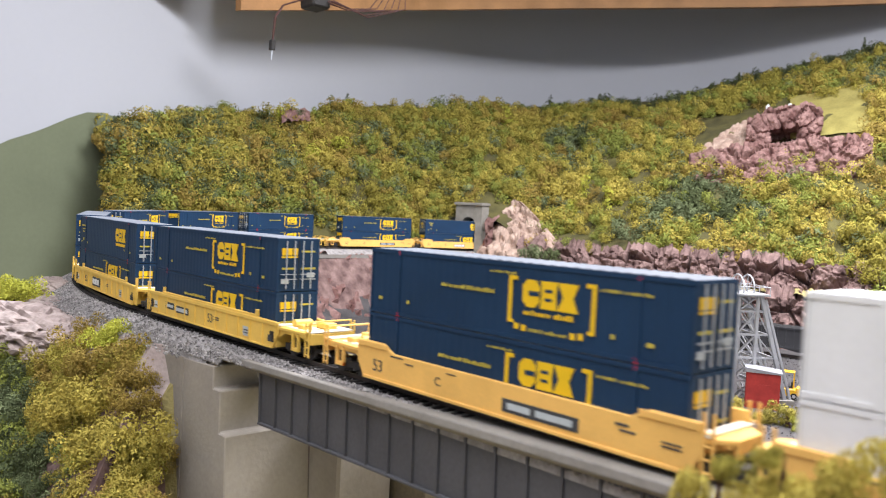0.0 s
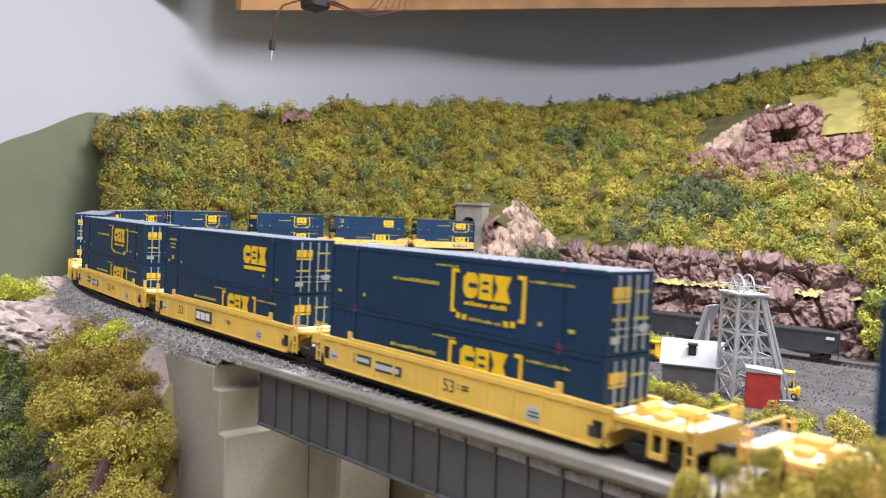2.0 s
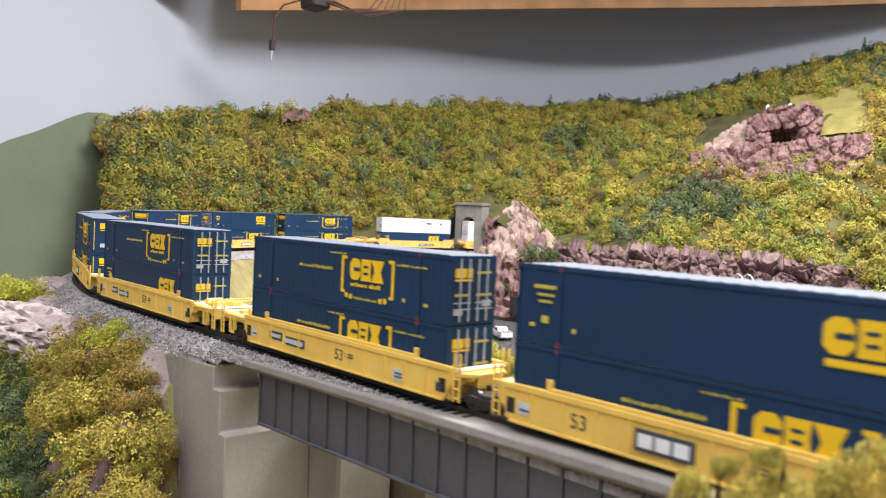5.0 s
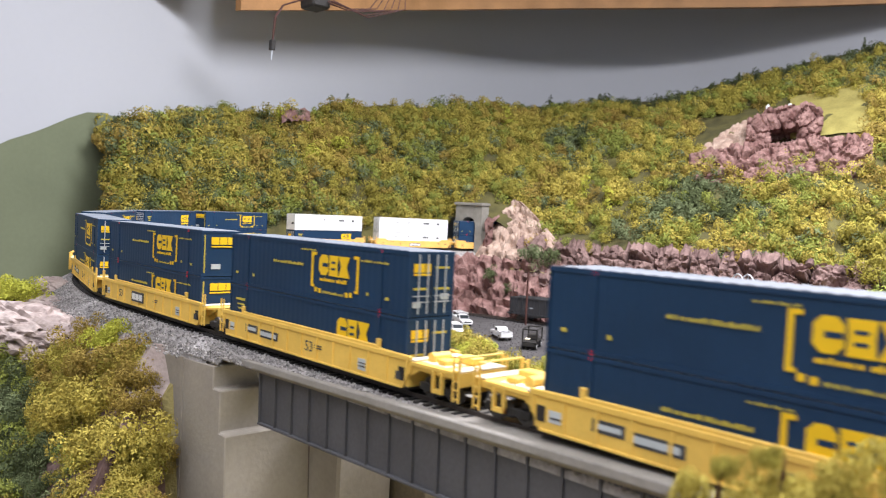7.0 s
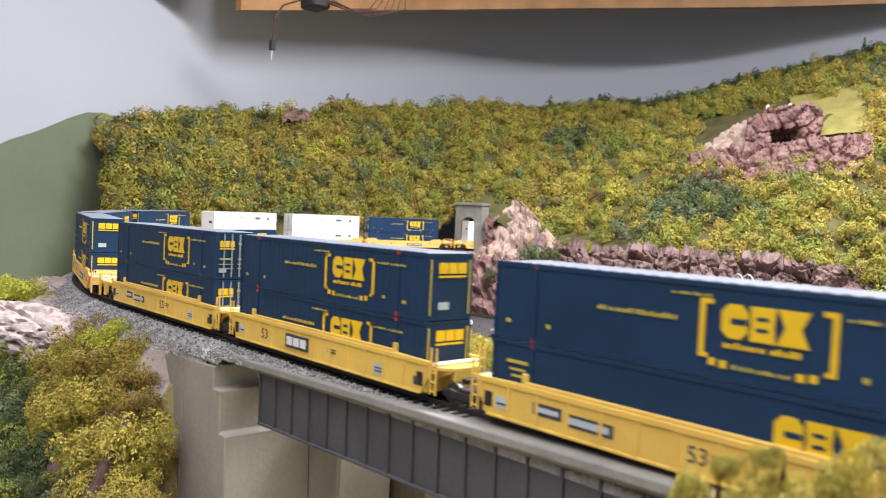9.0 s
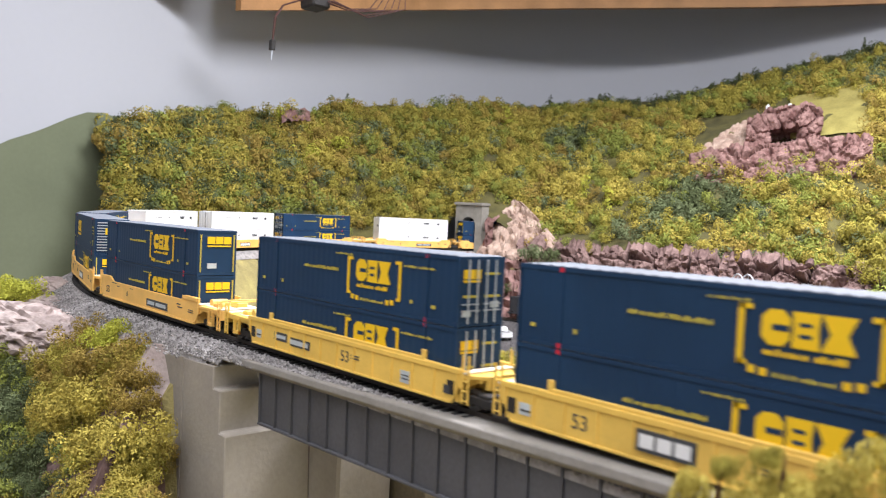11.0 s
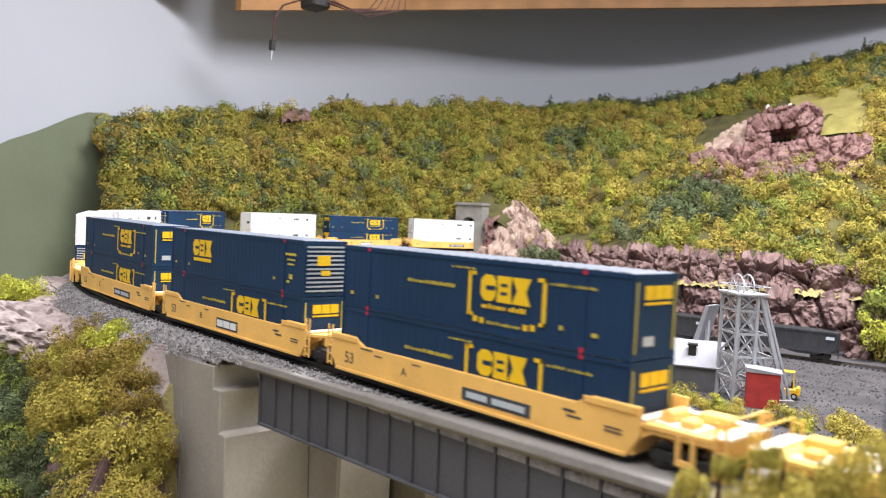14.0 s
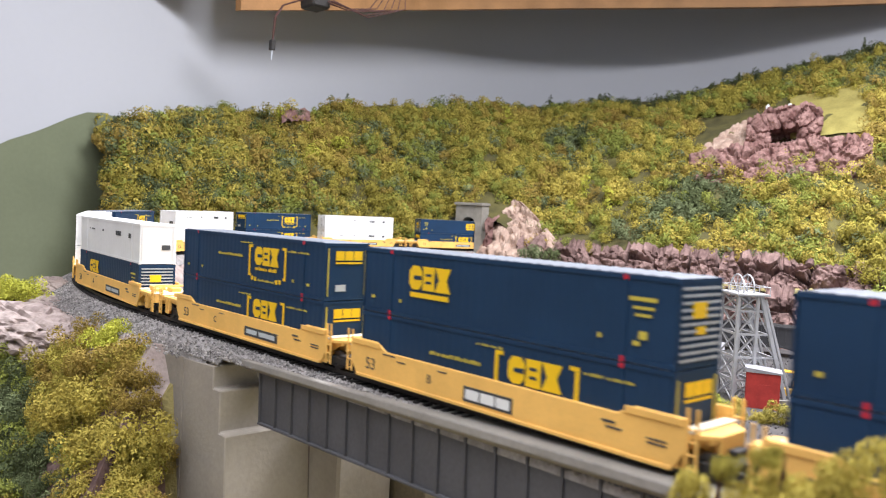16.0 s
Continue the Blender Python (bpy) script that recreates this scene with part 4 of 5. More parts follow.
def truck(parent, x):
    """A two-axle truck under a car end."""
    t = part("truck", boxes([(x - 0.0135, -0.0128, 0.0040, x + 0.0135, -0.0108, 0.0078), (x - 0.0135, 0.0108, 0.0040, x + 0.0135, 0.0128, 0.0078), (x - 0.0035, -0.0125, 0.0030, x + 0.0035, 0.0125, 0.0095), (x - 0.0105, -0.0131, 0.0030, x - 0.0068, -0.0105, 0.0082), (x + 0.0068, -0.0131, 0.0030, x + 0.0105, -0.0105, 0.0082)], 0.0005), TRUCK_BLACK, parent, "black truck side frames")
    for dx in (-0.0088, 0.0088):
        bm = bmesh.new()
        for y in (-1, 1):
            rod(bm, (x + dx, y * 0.0072, 0.0053), (x + dx, y * 0.0094, 0.0053), 0.0053, 16)
        rod(bm, (x + dx, -0.009, 0.0053), (x + dx, 0.009, 0.0053), 0.0011, 6)
        part("wheelset", bm, WHEEL, t)


def well_car(ribbed, front, rear, mark):
    """One unit of a well car. front and rear: True where it has a coupler of its own."""
    paint = CAR_Y if ribbed else CAR_O
    c = new("well_car")
    for sd in (-1, 1):
        y0, y1 = 0.0150 * sd, 0.0166 * sd
        ya, yb = min(y0, y1), max(y0, y1)
        if ribbed:
            out = [(-0.0990, 0.0195), (-0.0988, 0.0120), (-0.0930, 0.0030), (0.0930, 0.0030), (0.0988, 0.0120), (0.0990, 0.0195), (0.074, 0.0200), (0.072, 0.0212), (-0.072, 0.0212), (-0.074, 0.0200)]
        else:
            out = [(-0.1000, 0.0225), (-0.0995, 0.0110), (-0.0940, 0.0030), (0.0940, 0.0030), (0.0995, 0.0110), (0.1000, 0.0225), (0.078, 0.0225), (0.070, 0.0185), (-0.070, 0.0185), (-0.078, 0.0225)]
        side = part("side_sill", prism(out, ya, yb, bevel=0.0003), paint, c, "yellow painted side sill" if ribbed else "orange-yellow smooth side sill")
        o0, o1 = min(y1, y1 + sd * 0.0007), max(y1, y1 + sd * 0.0007)
        if ribbed:
            for i in range(13):
                x = -0.0965 + i * 0.193 / 12
                part("rib", boxes([(x - 0.0008, o0, 0.0036 if abs(x) < 0.09 else 0.0100, x + 0.0008, o1, 0.0172)]), paint, side)
            part("top_chord", boxes([(-0.0985, o0, 0.0172, 0.0985, o1, 0.0196)], 0.0002), paint, side)
            part("bottom_chord", boxes([(-0.0930, o0, 0.0030, 0.0930, o1, 0.0042)], 0.0002), paint, side)
            for x in (-0.072, 0.072):
                part("stacking_guide", boxes([(x - 0.0016, ya, 0.0205, x + 0.0016, yb, 0.0245)], 0.0003), paint, side)
        else:
            part("bottom_chord", boxes([(-0.0940, o0, 0.0030, 0.0940, o1, 0.0046)], 0.0002), paint, side)
            for x in (-0.086, 0.086):
                part("end_post", boxes([(x - 0.012, o0, 0.0195, x + 0.012, o1, 0.0222)], 0.0002), paint, side)

        def mark_on(name, rects, m, lift):
            for p0, q0, p1, q1 in rects:
                xa, xb = (p0, p1) if sd < 0 else (-p1, -p0)
                part(name, boxes([(xa, min(y1, y1 + sd * lift), q0, xb, max(y1, y1 + sd * lift), q1)]), m, side)
        if ribbed:
            if mark == "plate":
                mark_on("name_plate", [(-0.030, 0.0070, -0.006, 0.0150)], PRINT_DARK, 0.0009)
                mark_on("name_plate_shape", [(-0.0285, 0.0085, -0.0225, 0.0135), (-0.0212, 0.0085, -0.0152, 0.0135), (-0.0138, 0.0085, -0.0078, 0.0135)], WHITE, 0.0011)
            else:
                mark_on("number_plate", [(-0.0665, 0.0090, -0.0515, 0.0140), (-0.0495, 0.0080, -0.0265, 0.0130)], PRINT_DARK, 0.0003)
                mark_on("number_bar", [(-0.0650, 0.0105, -0.0530, 0.0125), (-0.0475, 0.0092, -0.0285, 0.0118)], PRINT_PALE, 0.0005)
            mark_on("data_plate", [(-0.0880, 0.0075, -0.0800, 0.0125), (0.0560, 0.0060, 0.0640, 0.0120)], PRINT_PALE, 0.0003)
            mark_on("data_print", [(-0.0870, 0.0090, -0.0810, 0.0098), (0.0570, 0.0078, 0.0630, 0.0084), (0.0570, 0.0095, 0.0630, 0.0101), (0.0140, 0.0120, 0.0210, 0.0126), (0.0140, 0.0105, 0.0210, 0.0111), (0.088, 0.007, 0.092, 0.011)], PRINT_DARK, 0.0005)
            num = (-0.0562 if mark == "plate" else 0.0081, 0.0105)
            mark_on("opening", [(-0.0945, 0.0070, -0.0900, 0.0135)], TRUCK_BLACK, 0.0003)
            mark_on("opening", [(0.0900, 0.0070, 0.0945, 0.0135)], TRUCK_BLACK, 0.0003)
        else:
            if mark == "plate":
                mark_on("name_plate", [(-0.012, 0.0060, 0.018, 0.0128)], PRINT_DARK, 0.0003)
                mark_on("name_plate_shape", [(-0.0105, 0.0072, -0.0020, 0.0116), (-0.0010, 0.0072, 0.0075, 0.0116), (0.0085, 0.0072, 0.0165, 0.0116)], WHITE, 0.0005)
            else:
                mark_on("number_plate", [(0.006, 0.0065, 0.047, 0.0122)], PRINT_DARK, 0.0003)
                mark_on("number_bar", [(0.009, 0.0080, 0.022, 0.0107), (0.025, 0.0080, 0.044, 0.0107)], PRINT_PALE, 0.0005)
            mark_on("data_print", [(-0.072, 0.0170, -0.062, 0.0176), (-0.060, 0.0150, -0.054, 0.0156), (0.064, 0.014, 0.070, 0.0150), (0.066, 0.0120, 0.073, 0.0128), (0.084, 0.0120, 0.092, 0.0126), (0.084, 0.0105, 0.092, 0.0111), (-0.03, 0.0158, -0.024, 0.0163)], PRINT_DARK, 0.0003)
            num = (-0.082, 0.0105)
        rz = 0 if sd < 0 else 180
        yy = y1 + sd * (0.00085 if ribbed else 0.0001)
        writing("53", 0.0085, PRINT_DARK, side, pose(num[0] if sd < 0 else -num[0], y1 + sd * 0.00015, num[1], 90, 0, rz), "unit_number")
        if not ribbed:
            writing("A" if front else "C" if rear else "B", 0.006, PRINT_DARK, side, pose((-0.036) if sd < 0 else 0.036, y1 + sd * 0.00015, 0.0110, 90, 0, rz), "unit_letter")
    part("well_floor", boxes([(-0.0960, -0.0152, 0.0026, 0.0960, 0.0152, 0.0038)]), TRUCK_BLACK, c)
    for e, own in ((1, front), (-1, rear)):
        reach = 0.1330 if own else 0.1085
        x0, x1 = sorted((e * 0.0950, e * reach))
        part("bulkhead", boxes([(min(e * 0.0945, e * 0.0965), -0.0155, 0.004, max(e * 0.0945, e * 0.0965), 0.0155, 0.0165)]), paint, c)
        part("end_platform", prism([(e * 0.0965, -0.0162), (e * 0.1000, -0.0162), (e * reach, -0.0085 if not own else -0.0150), (e * reach, 0.0085 if not own else 0.0150), (e * 0.1000, 0.0162), (e * 0.0965, 0.0162)], 0.0152, 0.0172, axis="z", bevel=0.0003), paint, c, "yellow end platform")
        half = 0.0150 if own else 0.0085
        part("crosswalk", boxes([(min(e * 0.0968, e * 0.1015), -0.0160, 0.0174, max(e * 0.0968, e * 0.1015), 0.0160, 0.0184)], 0.0002), DECK_PALE, c, "pale dusty crosswalk")
        if own:
            part("end_walkway", boxes([(min(e * (reach - 0.0065), e * reach), -half, 0.0174, max(e * (reach - 0.0065), e * reach), half, 0.0182)], 0.0002), DECK_PALE, c, "pale dusty end walkway")
            part("side_walkway", boxes([(min(e * 0.1017, e * (reach - 0.0067)), 0.0098, 0.0174, max(e * 0.1017, e * (reach - 0.0067)), 0.0146, 0.0182)], 0.0002), DECK_PALE, c, "pale dusty walkway")
            part("deck_plate", boxes([(min(e * 0.1025, e * 0.1200), -0.0125, 0.0173, max(e * 0.1025, e * 0.1200), 0.0010, 0.0176)]), DECK_PALE, c, "pale dusty deck plate")
        part("center_sill", boxes([(min(e * 0.096, e * reach), -0.005, 0.0098, max(e * 0.096, e * reach), 0.005, 0.0152)], 0.0004), paint, c)
        part("end_sill", boxes([(min(e * (reach - 0.0015), e * reach), -0.0152 if own else -0.0085, 0.0105, max(e * (reach - 0.0015), e * reach), 0.0152 if own else 0.0085, 0.0168)], 0.0003), paint, c)
        for sd in (-1, 1):
            part("side_brace", prism([(e * 0.0965, 0.0165), (e * 0.0965, 0.0095), (e * 0.104, 0.0135), (e * (reach - 0.002), 0.0140), (e * (reach - 0.002), 0.0165)], min(sd * 0.0132, sd * 0.0150) if own else min(sd * 0.0090, sd * 0.0105), max(sd * 0.0132, sd * 0.0150) if own else max(sd * 0.0090, sd * 0.0105)), paint, c)
            if own:
                bm = bmesh.new()
                for dx in (0.1290, 0.1325):
                    rod(bm, (e * dx, sd * 0.0158, 0.0035), (e * dx, sd * 0.0158, 0.0235), 0.0006)
                for i in range(5):
                    rod(bm, (e * 0.1290, sd * 0.0158, 0.0050 + i * 0.0042), (e * 0.1325, sd * 0.0158, 0.0050 + i * 0.0042), 0.0004)
                part("ladder", bm, paint, c)
                part("step", boxes([(min(e * 0.114, e * 0.121), min(sd * 0.0140, sd * 0.0160), 0.0050, max(e * 0.114, e * 0.121), max(sd * 0.0140, sd * 0.0160), 0.0070), (min(e * 0.114, e * 0.1152), min(sd * 0.0140, sd * 0.0160), 0.0050, max(e * 0.114, e * 0.1152), max(sd * 0.0140, sd * 0.0160), 0.0152), (min(e * 0.1198, e * 0.121), min(sd * 0.0140, sd * 0.0160), 0.0050, max(e * 0.1198, e * 0.121), max(sd * 0.0140, sd * 0.0160), 0.0152)]), paint, c)
        if not own:
            for sd in (-1, 1):
                bm = bmesh.new()
                for dx in (0.0994, 0.1032):
                    rod(bm, (e * dx, sd * 0.0160, 0.0040), (e * dx, sd * 0.0160, 0.0262), 0.0006)
                for i in range(4):
                    rod(bm, (e * 0.0994, sd * 0.0160, 0.0055 + i * 0.0045), (e * 0.1032, sd * 0.0160, 0.0055 + i * 0.0045), 0.0004)
                part("ladder", bm, paint, c)
        if own:
            bm = bmesh.new()
            rod(bm, (e * 0.106, -0.0095, 0.0195), (e * 0.106, 0.0020, 0.0195), 0.0026, 12)
            part("air_reservoir", bm, paint, c)
            bm = boxes([(min(e * 0.112, e * 0.123), 0.002, 0.0172, max(e * 0.112, e * 0.123), 0.010, 0.0210), (min(e * 0.112, e * 0.118), -0.0110, 0.0172, max(e * 0.112, e * 0.118), -0.004, 0.0202)], 0.0005)
            part("brake_gear", bm, paint, c)
            bm = bmesh.new()
            tube(bm, [(e * 0.1315, -0.014, 0.017), (e * 0.1315, -0.014, 0.0240), (e * 0.1315, 0.014, 0.0240), (e * 0.1315, 0.014, 0.017)], 0.0005)
            part("hand_rail", bm, paint, c)
            part("coupler", boxes([(min(e * 0.128, e * 0.1385), -0.0016, 0.0092, max(e * 0.128, e * 0.1385), 0.0016, 0.0124), (min(e * 0.135, e * 0.1392), -0.0028, 0.0086, max(e * 0.135, e * 0.1392), 0.0028, 0.0130)], 0.0004), TRUCK_BLACK, c)
            truck(c, e * 0.1150)
        elif e < 0:
            truck(c, e * 0.1130)
        else:
            part("draw_plate", boxes([(0.104, -0.004, 0.0095, 0.1120, 0.004, 0.0120)], 0.0004), TRUCK_BLACK, c)
    return tagged(c, "yellow ribbed well car of a double-stack train" if ribbed else "orange-yellow smooth-sided well car of a double-stack train", "well car", "well cars of the train")


# ---- mine yard ----
PAINT_WHITE = mat("vehicle_white", (0.72, 0.73, 0.74), 0.3, vary=0.05, spec=0.5)
PAINT_YELLOW = mat("machine_yellow", (0.72, 0.42, 0.02), 0.4, vary=0.15)
PAINT_BEIGE = mat("machine_beige", (0.55, 0.46, 0.30), 0.5, vary=0.2)
PAINT_RED = mat("shed_red", (0.36, 0.035, 0.03), 0.7, vary=0.2, scale=60)
DARK_GLASS = mat("window_dark", (0.02, 0.025, 0.03), 0.15, vary=0.05, spec=0.6)
RUBBER = mat("tyre_black", (0.02, 0.02, 0.02), 0.8, vary=0.2)
CHROME = mat("hub_grey", (0.55, 0.55, 0.55), 0.35, 0.6, vary=0.1)
HOPPER = mat("hopper_black", (0.030, 0.031, 0.035), 0.6, vary=0.25, scale=40, bump=0.1)
TOWER = mat("tower_grey", (0.36, 0.37, 0.39), 0.5, vary=0.1)
ROOF_GREY = mat("shed_roof_grey", (0.27, 0.275, 0.30), 0.6, vary=0.15, scale=30)
WALL_GREY = mat("shed_wall_grey", (0.10, 0.10, 0.105), 0.7, vary=0.2, scale=40)
YZ = -0.134


def wheel(parent, x, y, r, w=0.005):
    s_ = 1 if y > 0 else -1
    ty = part("tyre", rod(bmesh.new(), (x, y - s_ * w, r), (x, y, r), r, 18), RUBBER, parent)
    part("rim", rod(bmesh.new(), (x, y - s_ * 0.001, r), (x, y + s_ * 0.0004, r), r * 0.55, 12), CHROME, ty)


def pickup(x, y, turn, style):
    v = tagged(new("pickup_truck" if style != "wagon" else "utility_wagon"), {"pickup": "white pickup truck model parked in the mine yard", "rack": "white utility pickup with a ladder rack in the mine yard", "wagon": "white four-wheel-drive wagon parked in the mine yard"}[style], "vehicle", "white vehicles of the mine yard")
    v.matrix_basis = pose(x, y, YZ, 0, 0, turn)
    side = [(-0.033, 0.0065), (-0.0325, 0.0135), (-0.008, 0.0138), (0.0135, 0.0138), (0.031, 0.0125), (0.0335, 0.0105), (0.0335, 0.0055), (0.0265, 0.0045), (-0.028, 0.0045)]
    part("body", prism(side, -0.0112, 0.0112, bevel=0.0008), PAINT_WHITE, v)
    back = -0.032 if style == "wagon" else -0.008
    cab = [(back, 0.0135), (back + 0.002, 0.0212), (0.0065, 0.0215), (0.0145, 0.0135)]
    part("cab", prism(cab, -0.0100, 0.0100, bevel=0.0007), PAINT_WHITE, v)
    for sd in (-1, 1):
        ya, yb = sorted((sd * 0.0098, sd * 0.01025))
        for a, b in ([(back + 0.004, 0.0)] if style != "wagon" else [(-0.029, -0.019), (-0.0175, -0.0085), (-0.007, 0.0)]) + [(0.0012, 0.0088)]:
            part("side_window", prism([(a, 0.0148), (a + 0.0006, 0.0202), (b - 0.0006 if b < 0.005 else b - 0.0035, 0.0202), (b, 0.0148)], ya, yb), DARK_GLASS, v)
    part("windscreen", prism([(0.0078, 0.0206), (0.0138, 0.0143), (0.0145, 0.0143), (0.0085, 0.0206)], -0.0090, 0.0090), DARK_GLASS, v)
    if style != "wagon":
        part("bed_floor", boxes([(-0.0318, -0.0095, 0.01382, -0.0090, 0.0095, 0.0142)]), RUBBER if style == "pickup" else PAINT_WHITE, v)
        part("bed_side", boxes([(-0.0325, -0.0112, 0.0134, -0.008, -0.0100, 0.0158), (-0.0325, 0.0100, 0.0134, -0.008, 0.0112, 0.0158), (-0.0330, -0.0112, 0.0134, -0.0322, 0.0112, 0.0158)]), PAINT_WHITE, v)
    if style == "rack":
        bm = bmesh.new()
        for yy in (-0.010, 0.010):
            tube(bm, [(-0.032, yy, 0.014), (-0.032, yy, 0.0245), (0.010, yy, 0.0245)], 0.0006)
        for xx in (-0.032, -0.018, -0.004, 0.010):
            rod(bm, (xx, -0.010, 0.0245), (xx, 0.010, 0.0245), 0.0005)
        part("ladder_rack", bm, PAINT_WHITE, v)
        part("ladder", boxes([(-0.034, 0.002, 0.025, 0.016, 0.0032, 0.0262), (-0.034, 0.006, 0.025, 0.016, 0.0072, 0.0262)]), PAINT_WHITE, v)
    part("front_bumper", boxes([(0.0330, -0.0105, 0.0050, 0.0346, 0.0105, 0.0078)], 0.0004), CHROME, v)
    part("grille", boxes([(0.0334, -0.0070, 0.0082, 0.0339, 0.0070, 0.0112)]), DARK_GLASS, v)
    for sd in (-1, 1):
        part("headlight", boxes([(0.0333, min(sd * 0.0075, sd * 0.0100), 0.0090, 0.0340, max(sd * 0.0075, sd * 0.0100), 0.0112)]), CHROME, v)
        for xx in (-0.0205, 0.0215):
            wheel(v, xx, sd * 0.0115, 0.0046, 0.0035)


pickup(-0.675, 0.790, 152, "pickup")
pickup(-0.742, 0.738, -28, "wagon")
pickup(-0.835, 0.842, -24, "rack")


def dump_truck(x, y, turn):
    v = tagged(new("dump_truck"), "white tri-axle dump truck parked in the mine yard", "dump truck")
    v.matrix_basis = pose(x, y, YZ, 0, 0, turn)
    part("chassis", boxes([(-0.046, -0.006, 0.007, 0.050, 0.006, 0.0105)]), TRUCK_BLACK, v)
    part("dump_body", prism([(-0.050, 0.0125), (-0.051, 0.029), (0.016, 0.029), (0.016, 0.0125)], -0.0135, 0.0135, bevel=0.0006), PAINT_WHITE, v)
    for i in range(8):
        xx = -0.046 + i * 0.0082
        part("body_rib", boxes([(xx, -0.0143, 0.013, xx + 0.0012, 0.0143, 0.028)]), PAINT_WHITE, v)
    part("cab", prism([(0.020, 0.008), (0.020, 0.031), (0.034, 0.031), (0.038, 0.020), (0.051, 0.0185), (0.0525, 0.008)], -0.0125, 0.0125, bevel=0.0009), PAINT_WHITE, v)
    part("windscreen", prism([(0.0345, 0.0295), (0.0380, 0.0210), (0.0387, 0.0210), (0.0352, 0.0295)], -0.0105, 0.0105), DARK_GLASS, v)
    for sd in (-1, 1):
        ya, yb = sorted((sd * 0.0124, sd * 0.0128))
        part("side_window", boxes([(0.024, ya, 0.0215, 0.0335, yb, 0.0285)]), DARK_GLASS, v)
        part("exhaust_stack", rod(bmesh.new(), (0.018, sd * 0.010, 0.010), (0.018, sd * 0.010, 0.038), 0.0009, 8), CHROME, v)
        for xx in (-0.040, -0.027, -0.014, 0.042):
            wheel(v, xx, sd * 0.0138, 0.0060, 0.005)


dump_truck(-0.514, 0.868, 187)


def crawler(parent, length, width, h):
    for sd in (-1, 1):
        bm = bmesh.new()
        y0, y1 = sorted((sd * width, sd * (width - 0.006)))
        pts = [(length / 2 * math.cos(a) * 0.25 + (length * 0.38 if math.cos(a) > 0 else -length * 0.38), h / 2 + h / 2 * math.sin(a)) for a in (2 * math.pi * i / 20 for i in range(20))]
        prism(pts, y0, y1, bm)
        for i in range(12):
            xx = -length * 0.42 + i * length * 0.84 / 11
            boxes([(xx - 0.0008, y0 - 0.0003, -0.0004, xx + 0.0008, y1 + 0.0003, h + 0.0005)], bm=bm)
        part("crawler_track", bm, TRUCK_BLACK, parent)


def dozer(x, y, turn):
    v = tagged(new("bulldozer"), "yellow bulldozer with a cab in the mine yard", "bulldozer")
    v.matrix_basis = pose(x, y, YZ, 0, 0, turn)
    crawler(v, 0.046, 0.0165, 0.011)
    part("engine_hood", prism([(-0.004, 0.008), (-0.004, 0.021), (0.020, 0.019), (0.022, 0.008)], -0.007, 0.007, bevel=0.0007), PAINT_YELLOW, v)
    part("cab", boxes([(-0.020, -0.0085, 0.008, -0.004, 0.0085, 0.030)], 0.0008), PAINT_YELLOW, v)
    part("cab_roof", boxes([(-0.022, -0.0095, 0.0302, -0.002, 0.0095, 0.0322)], 0.0006), PAINT_YELLOW, v)
    for sd in (-1, 1):
        ya, yb = sorted((sd * 0.0085, sd * 0.0090))
        part("side_window", boxes([(-0.0185, ya, 0.019, -0.0055, yb, 0.0285)]), DARK_GLASS, v)
        part("push_arm", boxes([(0.0, min(sd * 0.017, sd * 0.0188), 0.004, 0.031, max(sd * 0.017, sd * 0.0188), 0.0065)]), PAINT_YELLOW, v)
    part("blade", prism([(0.030, 0.0005), (0.0345, 0.0005), (0.0315, 0.008), (0.0345, 0.0165), (0.031, 0.0165), (0.029, 0.008)], -0.021, 0.021, bevel=0.0004), PAINT_YELLOW, v)
    part("ripper", boxes([(-0.030, -0.004, 0.004, -0.020, 0.004, 0.009), (-0.031, -0.001, 0.0, -0.028, 0.001, 0.009)]), PAINT_YELLOW, v)
    part("exhaust_stack", rod(bmesh.new(), (0.010, 0.003, 0.019), (0.010, 0.003, 0.029), 0.0008, 8), TRUCK_BLACK, v)


dozer(-0.415, 0.868, 186)


def loader(x, y, turn):
    v = tagged(new("forklift"), "small yellow forklift beside the red shed", "forklift")
    v.matrix_basis = pose(x, y, YZ, 0, 0, turn) @ Matrix.Diagonal((0.76, 0.76, 0.76, 1))
    part("body", boxes([(-0.018, -0.010, 0.005, 0.012, 0.010, 0.018)], 0.0016), PAINT_YELLOW, v)
    part("counterweight", boxes([(-0.024, -0.010, 0.006, -0.017, 0.010, 0.022)], 0.002), PAINT_YELLOW, v)
    part("overhead_guard", boxes([(-0.014, -0.010, 0.046, 0.010, 0.010, 0.048)], 0.0006), PAINT_YELLOW, v)
    for a in (-0.013, 0.009):
        for b in (-0.009, 0.009):
            part("guard_post", rod(bmesh.new(), (a, b, 0.017), (a, b, 0.047), 0.0008), PAINT_YELLOW, v)
    part("seat", boxes([(-0.010, -0.006, 0.018, 0.000, 0.006, 0.021), (-0.012, -0.006, 0.018, -0.009, 0.006, 0.030)], 0.001), TRUCK_BLACK, v)
    part("mast", boxes([(0.014, -0.008, 0.002, 0.016, -0.006, 0.050), (0.014, 0.006, 0.002, 0.016, 0.008, 0.050), (0.014, -0.008, 0.030, 0.016, 0.008, 0.032)]), TRUCK_BLACK, v)
    for a in (-0.015, 0.008):
        for b in (-0.0105, 0.0105):
            wheel(v, a, b, 0.0055, 0.004)


loader(-0.148, 0.792, -160)


